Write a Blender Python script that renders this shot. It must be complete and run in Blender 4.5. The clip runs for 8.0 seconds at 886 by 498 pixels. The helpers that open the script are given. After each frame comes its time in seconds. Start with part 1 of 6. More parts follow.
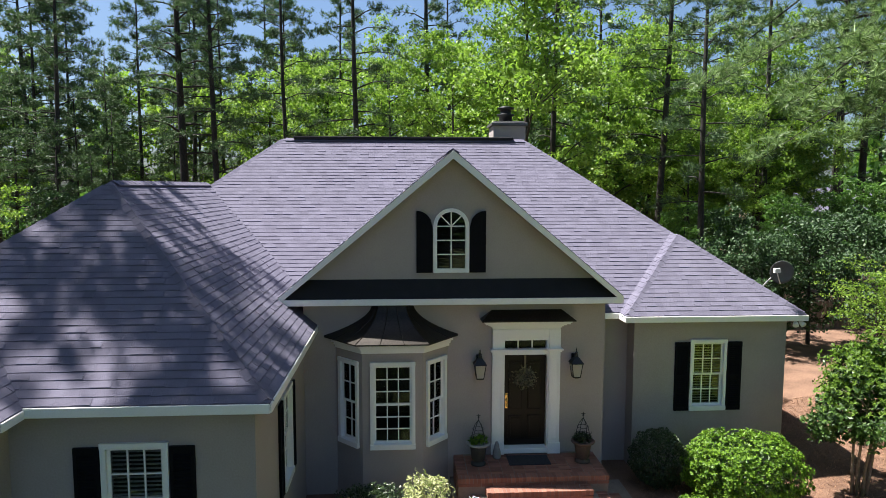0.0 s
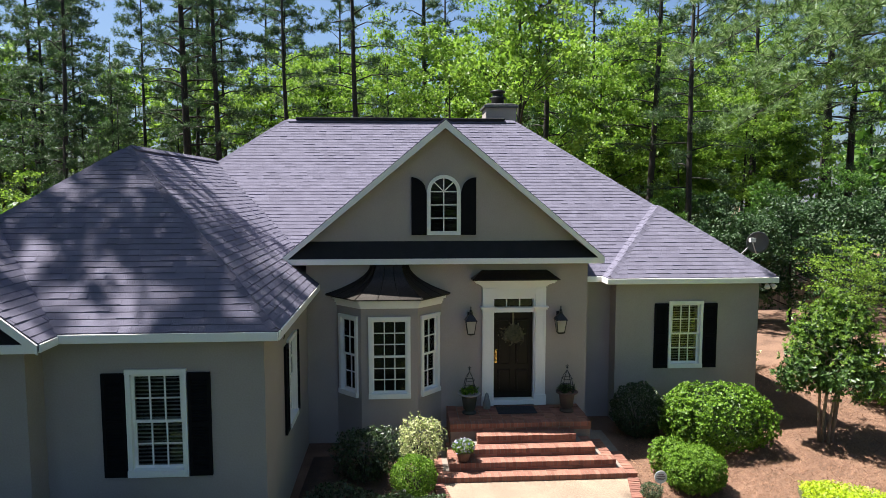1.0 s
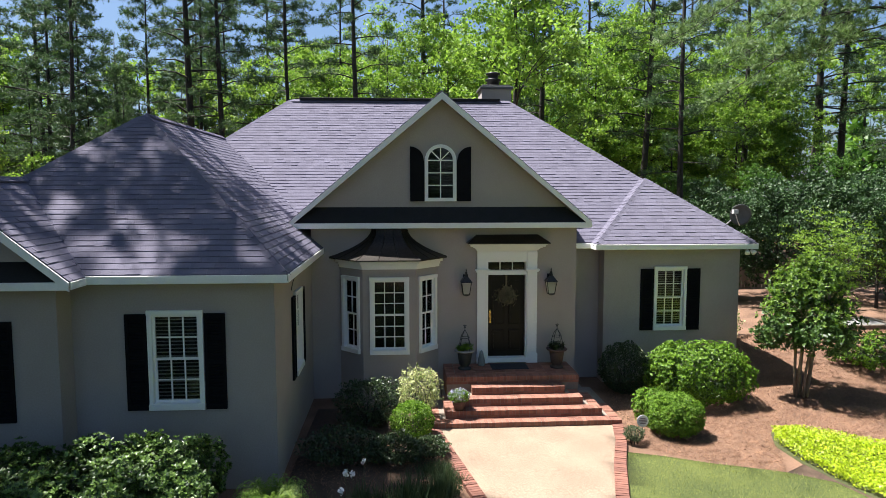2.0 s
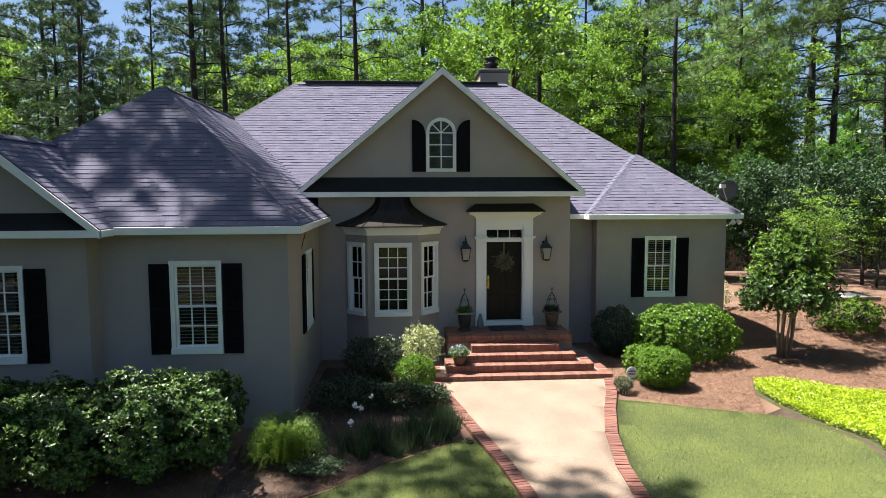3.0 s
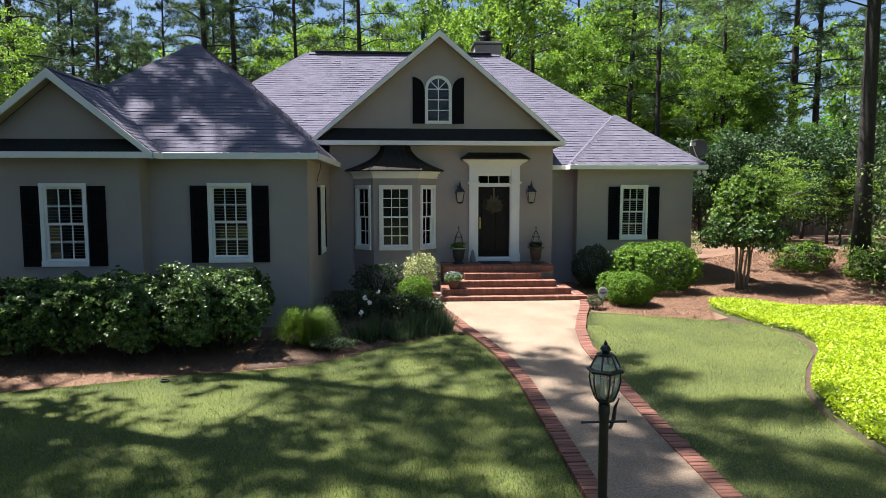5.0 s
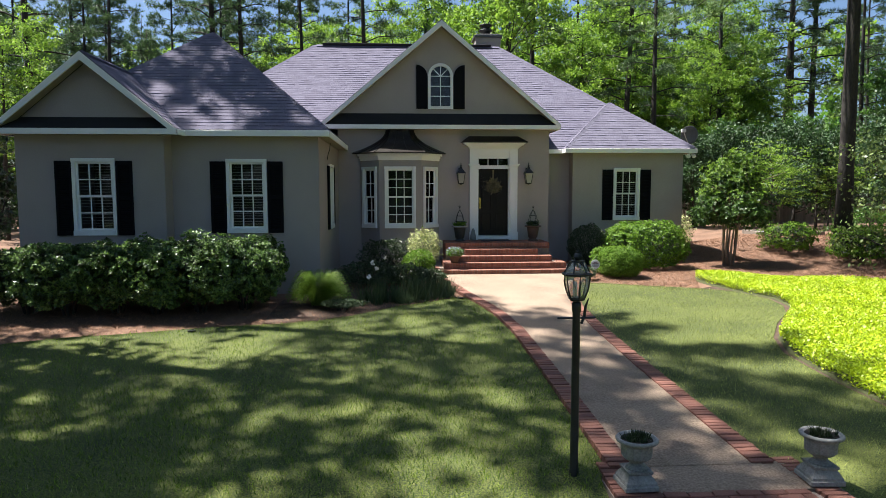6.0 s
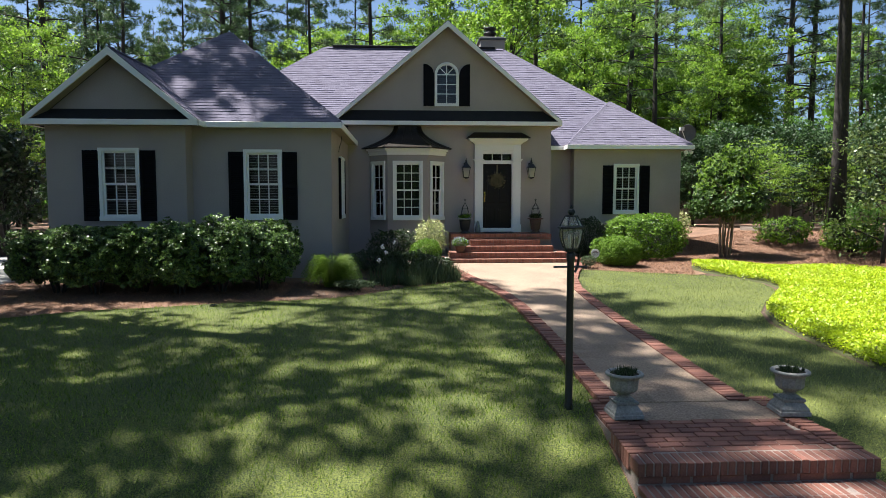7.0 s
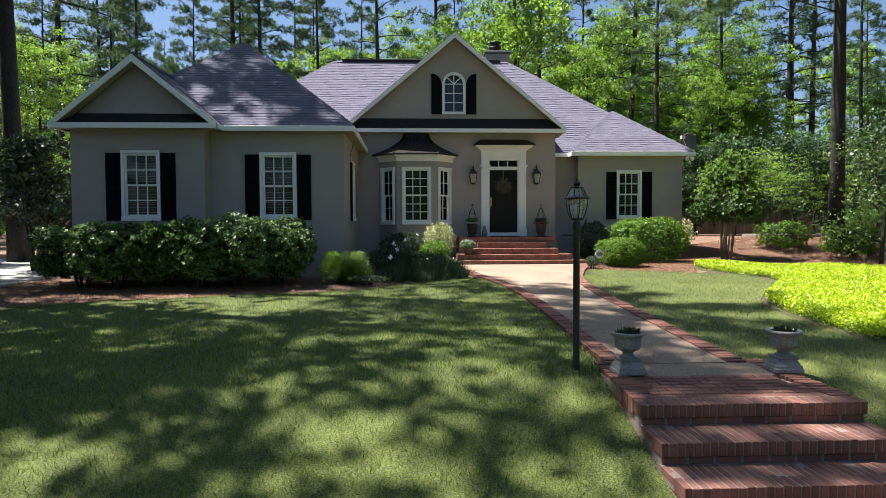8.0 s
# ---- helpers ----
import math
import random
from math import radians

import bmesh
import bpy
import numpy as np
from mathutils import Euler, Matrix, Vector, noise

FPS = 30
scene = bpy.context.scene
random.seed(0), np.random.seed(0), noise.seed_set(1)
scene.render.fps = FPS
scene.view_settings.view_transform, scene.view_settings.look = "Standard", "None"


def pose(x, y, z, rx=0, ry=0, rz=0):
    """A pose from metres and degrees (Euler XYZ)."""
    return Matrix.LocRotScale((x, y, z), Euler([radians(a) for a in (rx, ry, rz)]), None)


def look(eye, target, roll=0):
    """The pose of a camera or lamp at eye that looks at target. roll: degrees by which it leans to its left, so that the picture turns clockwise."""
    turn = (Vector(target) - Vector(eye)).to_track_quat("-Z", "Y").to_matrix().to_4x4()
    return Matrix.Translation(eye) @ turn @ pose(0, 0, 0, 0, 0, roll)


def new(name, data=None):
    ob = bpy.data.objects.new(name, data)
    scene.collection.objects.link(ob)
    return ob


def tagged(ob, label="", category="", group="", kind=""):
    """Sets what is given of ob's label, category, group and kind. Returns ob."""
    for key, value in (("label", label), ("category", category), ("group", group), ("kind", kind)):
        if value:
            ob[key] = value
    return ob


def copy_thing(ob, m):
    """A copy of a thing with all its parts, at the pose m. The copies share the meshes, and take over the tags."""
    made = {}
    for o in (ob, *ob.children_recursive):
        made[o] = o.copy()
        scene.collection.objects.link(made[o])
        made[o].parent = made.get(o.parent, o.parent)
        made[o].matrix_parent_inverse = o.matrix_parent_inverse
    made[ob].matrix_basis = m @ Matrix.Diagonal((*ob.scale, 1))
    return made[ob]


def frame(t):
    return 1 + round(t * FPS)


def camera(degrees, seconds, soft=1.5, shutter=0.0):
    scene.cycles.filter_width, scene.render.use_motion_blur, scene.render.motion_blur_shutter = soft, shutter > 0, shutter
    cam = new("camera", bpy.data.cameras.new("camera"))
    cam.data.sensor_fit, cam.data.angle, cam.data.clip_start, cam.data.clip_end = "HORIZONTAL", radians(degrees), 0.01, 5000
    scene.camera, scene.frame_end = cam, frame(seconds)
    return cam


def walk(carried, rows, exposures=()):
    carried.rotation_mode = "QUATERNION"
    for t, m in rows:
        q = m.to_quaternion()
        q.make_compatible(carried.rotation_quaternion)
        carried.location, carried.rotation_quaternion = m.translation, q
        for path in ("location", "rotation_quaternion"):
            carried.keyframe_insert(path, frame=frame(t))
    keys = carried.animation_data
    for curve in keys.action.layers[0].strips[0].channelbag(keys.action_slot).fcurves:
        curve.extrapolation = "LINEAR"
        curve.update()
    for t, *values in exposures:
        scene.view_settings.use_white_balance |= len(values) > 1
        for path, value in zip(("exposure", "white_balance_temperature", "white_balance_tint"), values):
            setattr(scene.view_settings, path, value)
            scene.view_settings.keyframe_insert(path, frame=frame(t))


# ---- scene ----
from mathutils.geometry import delaunay_2d_cdt, tessellate_polygon

# ---- camera ----
cam = camera(68.0, 8.0, soft=0.5)
PATH = [
    (0, (-2.538, -13.189, 6.287), (-2.412, -11.202, 6.098), 0.1),
    (0.5, (-2.486, -13.756, 5.91), (-2.363, -11.768, 5.728), -0.0),
    (1, (-2.465, -14.25, 5.53), (-2.338, -12.262, 5.352), -0.0),
    (1.5, (-2.442, -14.726, 5.191), (-2.315, -12.738, 5.01), -0.0),
    (3, (-2.55, -16.054, 4.069), (-2.42, -14.066, 3.898), -0.2),
    (3.5, (-2.583, -16.547, 3.745), (-2.452, -14.559, 3.571), -0.1),
    (4, (-2.562, -17.091, 3.428), (-2.432, -15.103, 3.25), 0.0),
    (4.5, (-2.586, -17.661, 3.101), (-2.454, -15.674, 2.921), 0.0),
    (6, (-2.658, -19.304, 2.198), (-2.536, -17.315, 2.024), -0.1),
    (6.5, (-2.692, -19.72, 1.963), (-2.578, -17.73, 1.797), -0.0),
    (7, (-2.748, -20.056, 1.736), (-2.639, -18.065, 1.59), -0.0),
    (7.5, (-2.815, -20.326, 1.466), (-2.713, -18.332, 1.352), -0.1),
    (8, (-2.892, -20.568, 1.22), (-2.795, -18.572, 1.14), -0.2),
]
walk(cam, [(t, look(eye, target, roll)) for t, eye, target, roll in PATH], [(0.0, 1.59), (8.0, 1.59)])

# ---- sky and sun ----
TO_SUN = Vector((-0.42, 0.17, 1.0)).normalized()
world = bpy.data.worlds.new("world")
scene.world = world
world.use_nodes = True
wn = world.node_tree.nodes
sky = wn.new("ShaderNodeTexSky")
sky.sky_type = "NISHITA"
sky.sun_disc = False
sky.air_density = 1.0
sky.dust_density = 2.2
sky.ozone_density = 1.5
sky.sun_elevation = math.asin(TO_SUN.z)
sky.sun_rotation = math.atan2(TO_SUN.x, TO_SUN.y)
wn["Background"].inputs["Strength"].default_value = 0.047
tint = wn.new("ShaderNodeMix")
tint.data_type = "RGBA"
tint.blend_type = "MULTIPLY"
tint.inputs[0].default_value = 1.0
tint.inputs[7].default_value = (0.84, 0.98, 1.14, 1.0)
world.node_tree.links.new(sky.outputs["Color"], tint.inputs[6])
world.node_tree.links.new(tint.outputs[2], wn["Background"].inputs["Color"])
sun_data = bpy.data.lights.new("sun", "SUN")
sun_data.energy = 5.0
sun_data.angle = radians(0.5)
sun_data.color = (1.0, 0.96, 0.90)
sun_lamp = new("sun", sun_data)
sun_lamp.matrix_world = look(TO_SUN * 60, (0, 0, 0))

# ---- materials ----
def material(name, dark, light, rough=0.7, scale=8.0, fine=60.0, bump=0.2, metal=0.0, object_mix=0.0, island_mix=0.0, stretch=(1, 1, 1), translucent=0.0, spec=0.5, blotch=0.35, spread=None):
    """A surface of two colours mixed at two scales, with fine relief."""
    m = bpy.data.materials.new(name)
    m.use_nodes = True
    nt = m.node_tree
    n, l = nt.nodes, nt.links
    p = n["Principled BSDF"]
    p.inputs["Roughness"].default_value = rough
    p.inputs["Metallic"].default_value = metal
    p.inputs["Specular IOR Level"].default_value = spec
    co = n.new("ShaderNodeTexCoord")
    mp = n.new("ShaderNodeMapping")
    mp.inputs["Scale"].default_value = stretch
    l.new(co.outputs["Object"], mp.inputs["Vector"])
    a = n.new("ShaderNodeTexNoise")
    a.inputs["Scale"].default_value = scale
    a.inputs["Detail"].default_value = 4
    b = n.new("ShaderNodeTexNoise")
    b.inputs["Scale"].default_value = fine
    b.inputs["Detail"].default_value = 3
    l.new(mp.outputs["Vector"], a.inputs["Vector"])
    l.new(mp.outputs["Vector"], b.inputs["Vector"])
    add = n.new("ShaderNodeMath")
    add.operation = "MULTIPLY_ADD"
    l.new(a.outputs["Fac"], add.inputs[0])
    add.inputs[1].default_value = blotch
    mul = n.new("ShaderNodeMath")
    mul.operation = "MULTIPLY"
    l.new(b.outputs["Fac"], mul.inputs[0])
    mul.inputs[1].default_value = 1.0 - blotch
    l.new(mul.outputs[0], add.inputs[2])
    fac = add.outputs[0]
    for amount, make, out in ((object_mix, "ShaderNodeObjectInfo", "Random"), (island_mix, "ShaderNodeNewGeometry", "Random Per Island")):
        if amount:
            src = n.new(make)
            mix = n.new("ShaderNodeMix")
            mix.inputs[0].default_value = amount
            l.new(fac, mix.inputs[2])
            l.new(src.outputs[out], mix.inputs[3])
            fac = mix.outputs[0]
    ramp = n.new("ShaderNodeValToRGB")
    if spread is None:
        spread = 0.2 if (object_mix or island_mix) else 0.3
    ramp.color_ramp.elements[0].position = spread
    ramp.color_ramp.elements[1].position = 1.0 - spread
    ramp.color_ramp.elements[0].color = (*dark, 1)
    ramp.color_ramp.elements[1].color = (*light, 1)
    l.new(fac, ramp.inputs["Fac"])
    l.new(ramp.outputs["Color"], p.inputs["Base Color"])
    if bump:
        bp = n.new("ShaderNodeBump")
        bp.inputs["Strength"].default_value = bump
        bp.inputs["Distance"].default_value = 0.01
        l.new(b.outputs["Fac"], bp.inputs["Height"])
        l.new(bp.outputs["Normal"], p.inputs["Normal"])
    if translucent:
        tr = n.new("ShaderNodeBsdfTranslucent")
        hsv = n.new("ShaderNodeHueSaturation")
        hsv.inputs["Saturation"].default_value = 1.0
        hsv.inputs["Value"].default_value = 1.35
        l.new(ramp.outputs["Color"], hsv.inputs["Color"])
        l.new(hsv.outputs["Color"], tr.inputs["Color"])
        mx = n.new("ShaderNodeMixShader")
        mx.inputs[0].default_value = translucent
        l.new(p.outputs["BSDF"], mx.inputs[1])
        l.new(tr.outputs["BSDF"], mx.inputs[2])
        l.new(mx.outputs[0], n["Material Output"].inputs["Surface"])
    return m


def glass_material(name, tint, haze=0.0):
    m = bpy.data.materials.new(name)
    m.use_nodes = True
    n, l = m.node_tree.nodes, m.node_tree.links
    n.remove(n["Principled BSDF"])
    clear, gloss, mx, fr = n.new("ShaderNodeBsdfTransparent"), n.new("ShaderNodeBsdfGlossy"), n.new("ShaderNodeMixShader"), n.new("ShaderNodeFresnel")
    clear.inputs["Color"].default_value = (*tint, 1)
    gloss.inputs["Roughness"].default_value = 0.02
    fr.inputs["IOR"].default_value = 1.42
    l.new(fr.outputs[0], mx.inputs[0])
    l.new(clear.outputs[0], mx.inputs[1])
    l.new(gloss.outputs[0], mx.inputs[2])
    # haze mixes in a white veil that stands for the brightness of lit panes
    if haze:
        veil, through_, both, soft = n.new("ShaderNodeBsdfDiffuse"), n.new("ShaderNodeBsdfTranslucent"), n.new("ShaderNodeMixShader"), n.new("ShaderNodeMixShader")
        veil.inputs["Color"].default_value = (0.78, 0.78, 0.72, 1)
        through_.inputs["Color"].default_value = (0.82, 0.82, 0.76, 1)
        l.new(veil.outputs[0], both.inputs[1])
        l.new(through_.outputs[0], both.inputs[2])
        soft.inputs[0].default_value = haze
        l.new(mx.outputs[0], soft.inputs[1])
        l.new(both.outputs[0], soft.inputs[2])
        mx = soft
    l.new(mx.outputs[0], n["Material Output"].inputs["Surface"])
    return m


M_WALL = material("painted_brick", (0.315, 0.275, 0.262), (0.395, 0.346, 0.33), 0.85, 1.2, 40, 0.25, blotch=0.5)
M_TRIM = material("white_paint", (0.79, 0.785, 0.77), (0.87, 0.865, 0.85), 0.45, 3, 50, 0.06)
M_SHUTTER = material("black_shutter_paint", (0.004, 0.0042, 0.006), (0.009, 0.0095, 0.012), 0.75, 5, 60, 0.1, spec=0.1)
M_SHINGLE = material("roof_shingle", (0.062, 0.058, 0.084), (0.195, 0.185, 0.25), 0.95, 3.0, 90, 0.8, island_mix=0.15, spec=0.2, spread=0.12)
M_SHINGLE_PIECE = material("roof_shingle_piece", (0.062, 0.058, 0.084), (0.195, 0.185, 0.25), 0.95, 3.0, 90, 0.8, object_mix=0.15, spec=0.2, spread=0.12)
# also colours the gable skirts, where near-black stands for shade
M_DECK = material("roof_underlay", (0.01, 0.0095, 0.011), (0.022, 0.021, 0.023), 0.95, 4, 60, 0.3)
M_SOFFIT = material("soffit_paint", (0.30, 0.26, 0.19), (0.36, 0.32, 0.24), 0.8, 3, 40, 0.05)
M_COPPER = material("dark_bronze_metal", (0.018, 0.015, 0.013), (0.045, 0.038, 0.033), 0.42, 4, 30, 0.15, metal=0.6)
M_DOOR = material("dark_stained_door_wood", (0.003, 0.002, 0.002), (0.01, 0.006, 0.005), 0.4, 3, 60, 0.15, stretch=(8, 8, 0.6), spec=0.25)
M_BRASS = material("brass", (0.55, 0.36, 0.10), (0.78, 0.56, 0.22), 0.25, 10, 60, 0.03, metal=1.0)
M_IRON = material("black_iron", (0.012, 0.013, 0.014), (0.03, 0.03, 0.032), 0.45, 12, 80, 0.15, metal=0.4)
M_POST = material("post_paint", (0.006, 0.008, 0.011), (0.014, 0.018, 0.022), 0.4, 6, 50, 0.1)
# both lamp glasses get their pale, lit look from the haze value
M_LAMPGLASS = glass_material("lamp_glass", (0.95, 0.95, 0.92), 0.27)
M_LANTERNGLASS = glass_material("brightened_lantern_glass", (0.95, 0.95, 0.92), 0.55)
M_GLASS = glass_material("window_glass", (0.90, 0.92, 0.92))
M_BLIND = material("blind_slat", (0.42, 0.42, 0.41), (0.52, 0.515, 0.5), 0.5, 4, 40, 0.02)
# near-black colour in place of the gloom behind window glass
M_DARK = material("painted_room_dark", (0.02, 0.02, 0.022), (0.035, 0.033, 0.032), 0.9, 2, 20, 0.0)
M_BRICK = material("red_brick", (0.085, 0.033, 0.025), (0.29, 0.125, 0.09), 0.8, 6, 70, 0.6, object_mix=0.3)
M_BRICKS = material("red_brick_bonded", (0.13, 0.05, 0.035), (0.33, 0.155, 0.108), 0.85, 6, 70, 0.6, island_mix=0.3)
M_MORTAR = material("mortar", (0.15, 0.125, 0.105), (0.26, 0.22, 0.185), 0.95, 8, 80, 0.4)
M_MORTARPALE = material("pale_mortar", (0.17, 0.135, 0.118), (0.31, 0.255, 0.225), 0.95, 8, 80, 0.4)
M_WALK = material("exposed_aggregate", (0.13, 0.09, 0.065), (0.35, 0.262, 0.19), 0.9, 1.1, 48, 0.6, blotch=0.3, spread=0.3)
M_STRAW = material("pine_straw", (0.06, 0.032, 0.02), (0.26, 0.15, 0.098), 0.95, 1.4, 55, 1.0, stretch=(1, 1, 1), blotch=0.45)
M_STRAWNEEDLE = material("straw_needle", (0.07, 0.03, 0.016), (0.40, 0.225, 0.14), 0.9, 3, 50, 0.0, island_mix=0.6)
M_LAWN = material("lawn_soil_and_thatch", (0.012, 0.026, 0.005), (0.13, 0.15, 0.03), 0.95, 0.9, 60, 1.0, blotch=0.25, spread=0.38)
M_GRASS = material("grass_blade", (0.018, 0.06, 0.005), (0.24, 0.34, 0.036), 0.55, 4.0, 42, 0.0, island_mix=0.35, translucent=0.3, spec=0.3, blotch=0.35, spread=0.3)
M_GRASSPALE = material("pale_grass_blade", (0.06, 0.095, 0.024), (0.43, 0.46, 0.15), 0.6, 4.0, 42, 0.0, island_mix=0.35, translucent=0.3, spec=0.3, blotch=0.35, spread=0.3)
M_GRASSDRY = material("dry_grass_blade", (0.16, 0.14, 0.06), (0.42, 0.38, 0.2), 0.7, 4.0, 42, 0.0, island_mix=0.5, translucent=0.2, spec=0.2)
M_MULCH = material("dark_mulch", (0.025, 0.016, 0.011), (0.11, 0.067, 0.045), 0.95, 5, 60, 1.0)
M_COVER = material("ground_cover_leaf", (0.19, 0.3, 0.006), (0.5, 0.6, 0.02), 0.45, 1.2, 30, 0.0, island_mix=0.5, translucent=0.3)
M_COVERBED = material("ground_cover_shade", (0.028, 0.03, 0.01), (0.075, 0.085, 0.025), 0.9, 3, 40, 0.4)
M_BOX = material("boxwood_leaf", (0.03, 0.085, 0.007), (0.19, 0.33, 0.03), 0.45, 2, 30, 0.0, island_mix=0.6, translucent=0.28, spec=0.25)
M_HEDGE = material("hedge_leaf", (0.012, 0.036, 0.009), (0.16, 0.27, 0.055), 0.38, 2, 30, 0.0, island_mix=0.65, translucent=0.25)
M_MAGNOLIA = material("pale_evergreen_leaf", (0.03, 0.06, 0.014), (0.24, 0.32, 0.1), 0.4, 2, 30, 0.0, island_mix=0.65, translucent=0.25)
M_CAMELLIA = material("camellia_leaf", (0.014, 0.042, 0.008), (0.085, 0.165, 0.028), 0.45, 2, 30, 0.0, island_mix=0.65, translucent=0.25)
M_WREATH = material("dried_wreath", (0.08, 0.07, 0.035), (0.30, 0.26, 0.16), 0.8, 6, 40, 0.0, island_mix=0.7)
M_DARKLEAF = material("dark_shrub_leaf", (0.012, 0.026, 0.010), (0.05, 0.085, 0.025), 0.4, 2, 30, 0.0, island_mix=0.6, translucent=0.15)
M_VARIEG = material("variegated_leaf", (0.14, 0.20, 0.045), (0.58, 0.58, 0.30), 0.45, 2, 30, 0.0, island_mix=0.7, translucent=0.25)
M_FERN = material("fern_frond", (0.06, 0.13, 0.014), (0.24, 0.36, 0.045), 0.5, 2, 30, 0.0, island_mix=0.6, translucent=0.3)
# blade colour set darker to include the shade over the iris bed
M_IRIS = material("iris_blade", (0.02, 0.042, 0.015), (0.085, 0.125, 0.055), 0.5, 2, 30, 0.0, island_mix=0.6, translucent=0.25)
M_PETAL = material("white_petal", (0.70, 0.68, 0.74), (0.85, 0.84, 0.86), 0.6, 20, 60, 0.05, translucent=0.2)
M_PETALBLUE = material("lavender_petal", (0.30, 0.30, 0.52), (0.62, 0.62, 0.76), 0.6, 20, 60, 0.0, island_mix=0.8, translucent=0.2)
M_LEAFY = material("spring_leaf", (0.055, 0.13, 0.012), (0.235, 0.37, 0.045), 0.5, 0.25, 6, 0.0, island_mix=0.45, translucent=0.5)
M_LEAFG = material("mid_green_leaf", (0.024, 0.075, 0.011), (0.11, 0.23, 0.03), 0.45, 0.25, 6, 0.0, island_mix=0.5, translucent=0.42)
M_LEAFD = material("evergreen_leaf", (0.01, 0.032, 0.011), (0.052, 0.115, 0.03), 0.6, 0.4, 8, 0.0, island_mix=0.5, translucent=0.18)
M_NEEDLE = material("pine_needle", (0.017, 0.047, 0.018), (0.095, 0.17, 0.05), 0.5, 0.3, 6, 0.0, island_mix=0.55, translucent=0.25)
M_PALENEEDLE = material("pale_pine_needle", (0.05, 0.105, 0.03), (0.2, 0.3, 0.095), 0.5, 0.3, 6, 0.0, island_mix=0.55, translucent=0.35)
M_BARK = material("pine_bark", (0.012, 0.011, 0.01), (0.055, 0.048, 0.042), 0.95, 4, 25, 1.0, stretch=(1, 1, 0.3))
M_STEM = material("pale_stem_bark", (0.13, 0.10, 0.075), (0.33, 0.26, 0.20), 0.85, 6, 50, 0.4, stretch=(1, 1, 0.3))
M_URN = material("weathered_cast_stone", (0.13, 0.13, 0.128), (0.36, 0.355, 0.34), 0.9, 5, 50, 0.5, blotch=0.55)
M_TERRA = material("dark_clay_pot", (0.065, 0.042, 0.034), (0.14, 0.085, 0.066), 0.8, 6, 50, 0.3)
M_LEAD = material("dark_lead_pot", (0.02, 0.02, 0.021), (0.055, 0.053, 0.05), 0.7, 6, 50, 0.3)
M_SOIL = material("potting_soil", (0.015, 0.011, 0.008), (0.04, 0.03, 0.022), 0.95, 20, 90, 0.5)
M_CONCRETE = material("driveway_concrete", (0.2, 0.2, 0.2), (0.32, 0.315, 0.305), 0.9, 1.2, 60, 0.4)
M_TIMBER = material("weathered_timber", (0.13, 0.105, 0.085), (0.28, 0.235, 0.195), 0.9, 3, 40, 0.5, stretch=(1, 1, 0.2))
M_FENCE = material("fence_wood", (0.10, 0.085, 0.07), (0.22, 0.19, 0.16), 0.9, 3, 40, 0.4, object_mix=0.4)
M_GREY = material("grey_plastic", (0.07, 0.07, 0.074), (0.11, 0.11, 0.114), 0.5, 5, 50, 0.05)
M_ROAD = material("asphalt", (0.05, 0.05, 0.052), (0.085, 0.083, 0.082), 0.9, 2, 80, 0.5)
M_MAT = material("door_mat", (0.012, 0.013, 0.018), (0.03, 0.03, 0.038), 0.95, 15, 90, 0.5)
M_SIGN = material("sign_face", (0.62, 0.60, 0.58), (0.72, 0.70, 0.68), 0.5, 10, 50, 0.0)
M_INK = material("sign_ink", (0.10, 0.06, 0.08), (0.16, 0.09, 0.11), 0.5, 10, 50, 0.0)
M_BULB = material("lamp_bulb", (0.7, 0.68, 0.62), (0.8, 0.78, 0.72), 0.3, 10, 50, 0.0)
M_CLAY = material("statuette_stone", (0.16, 0.16, 0.16), (0.28, 0.28, 0.27), 0.9, 8, 50, 0.3)

# ---- builders ----
rnd = np.random.default_rng(11)
pyr = random.Random(5)


def finish(name, bm, mats, parent=None, label="", smooth=False):
    me = bpy.data.meshes.new(name)
    bmesh.ops.recalc_face_normals(bm, faces=bm.faces)
    bm.to_mesh(me)
    bm.free()
    for m in (mats if isinstance(mats, (list, tuple)) else [mats]):
        me.materials.append(m)
    if smooth:
        me.shade_smooth()
    ob = new(name, me)
    if parent:
        ob.parent = parent
    return tagged(ob, label)


def part(name, bm, mat, parent, label="", smooth=False):
    return finish(name, bm, mat, parent, label, smooth)


def raw(name, verts, faces, mat, parent=None, label="", smooth=False):
    me = bpy.data.meshes.new(name)
    me.from_pydata(verts, [], faces)
    me.materials.append(mat)
    if smooth:
        me.shade_smooth()
    me.update()
    ob = new(name, me)
    if parent:
        ob.parent = parent
    return tagged(ob, label)


def quads(name, v, mat, parent=None, label=""):
    """One mesh of separate four- or three-cornered faces from an array (n, corners, 3)."""
    n, k = v.shape[0], v.shape[1]
    me = bpy.data.meshes.new(name)
    me.vertices.add(n * k)
    me.vertices.foreach_set("co", np.ascontiguousarray(v, dtype=np.float32).ravel())
    me.loops.add(n * k)
    me.loops.foreach_set("vertex_index", np.arange(n * k, dtype=np.int32))
    me.polygons.add(n)
    me.polygons.foreach_set("loop_start", np.arange(0, n * k, k, dtype=np.int32))
    me.update(calc_edges=True)
    me.materials.append(mat)
    ob = new(name, me)
    if parent:
        ob.parent = parent
    return tagged(ob, label)


def thing(name, label, category, at=(0, 0, 0), turn=0.0, group="", kind=""):
    ob = new(name)
    ob.matrix_basis = pose(*at, 0, 0, turn)
    return tagged(ob, label, category, group, kind)


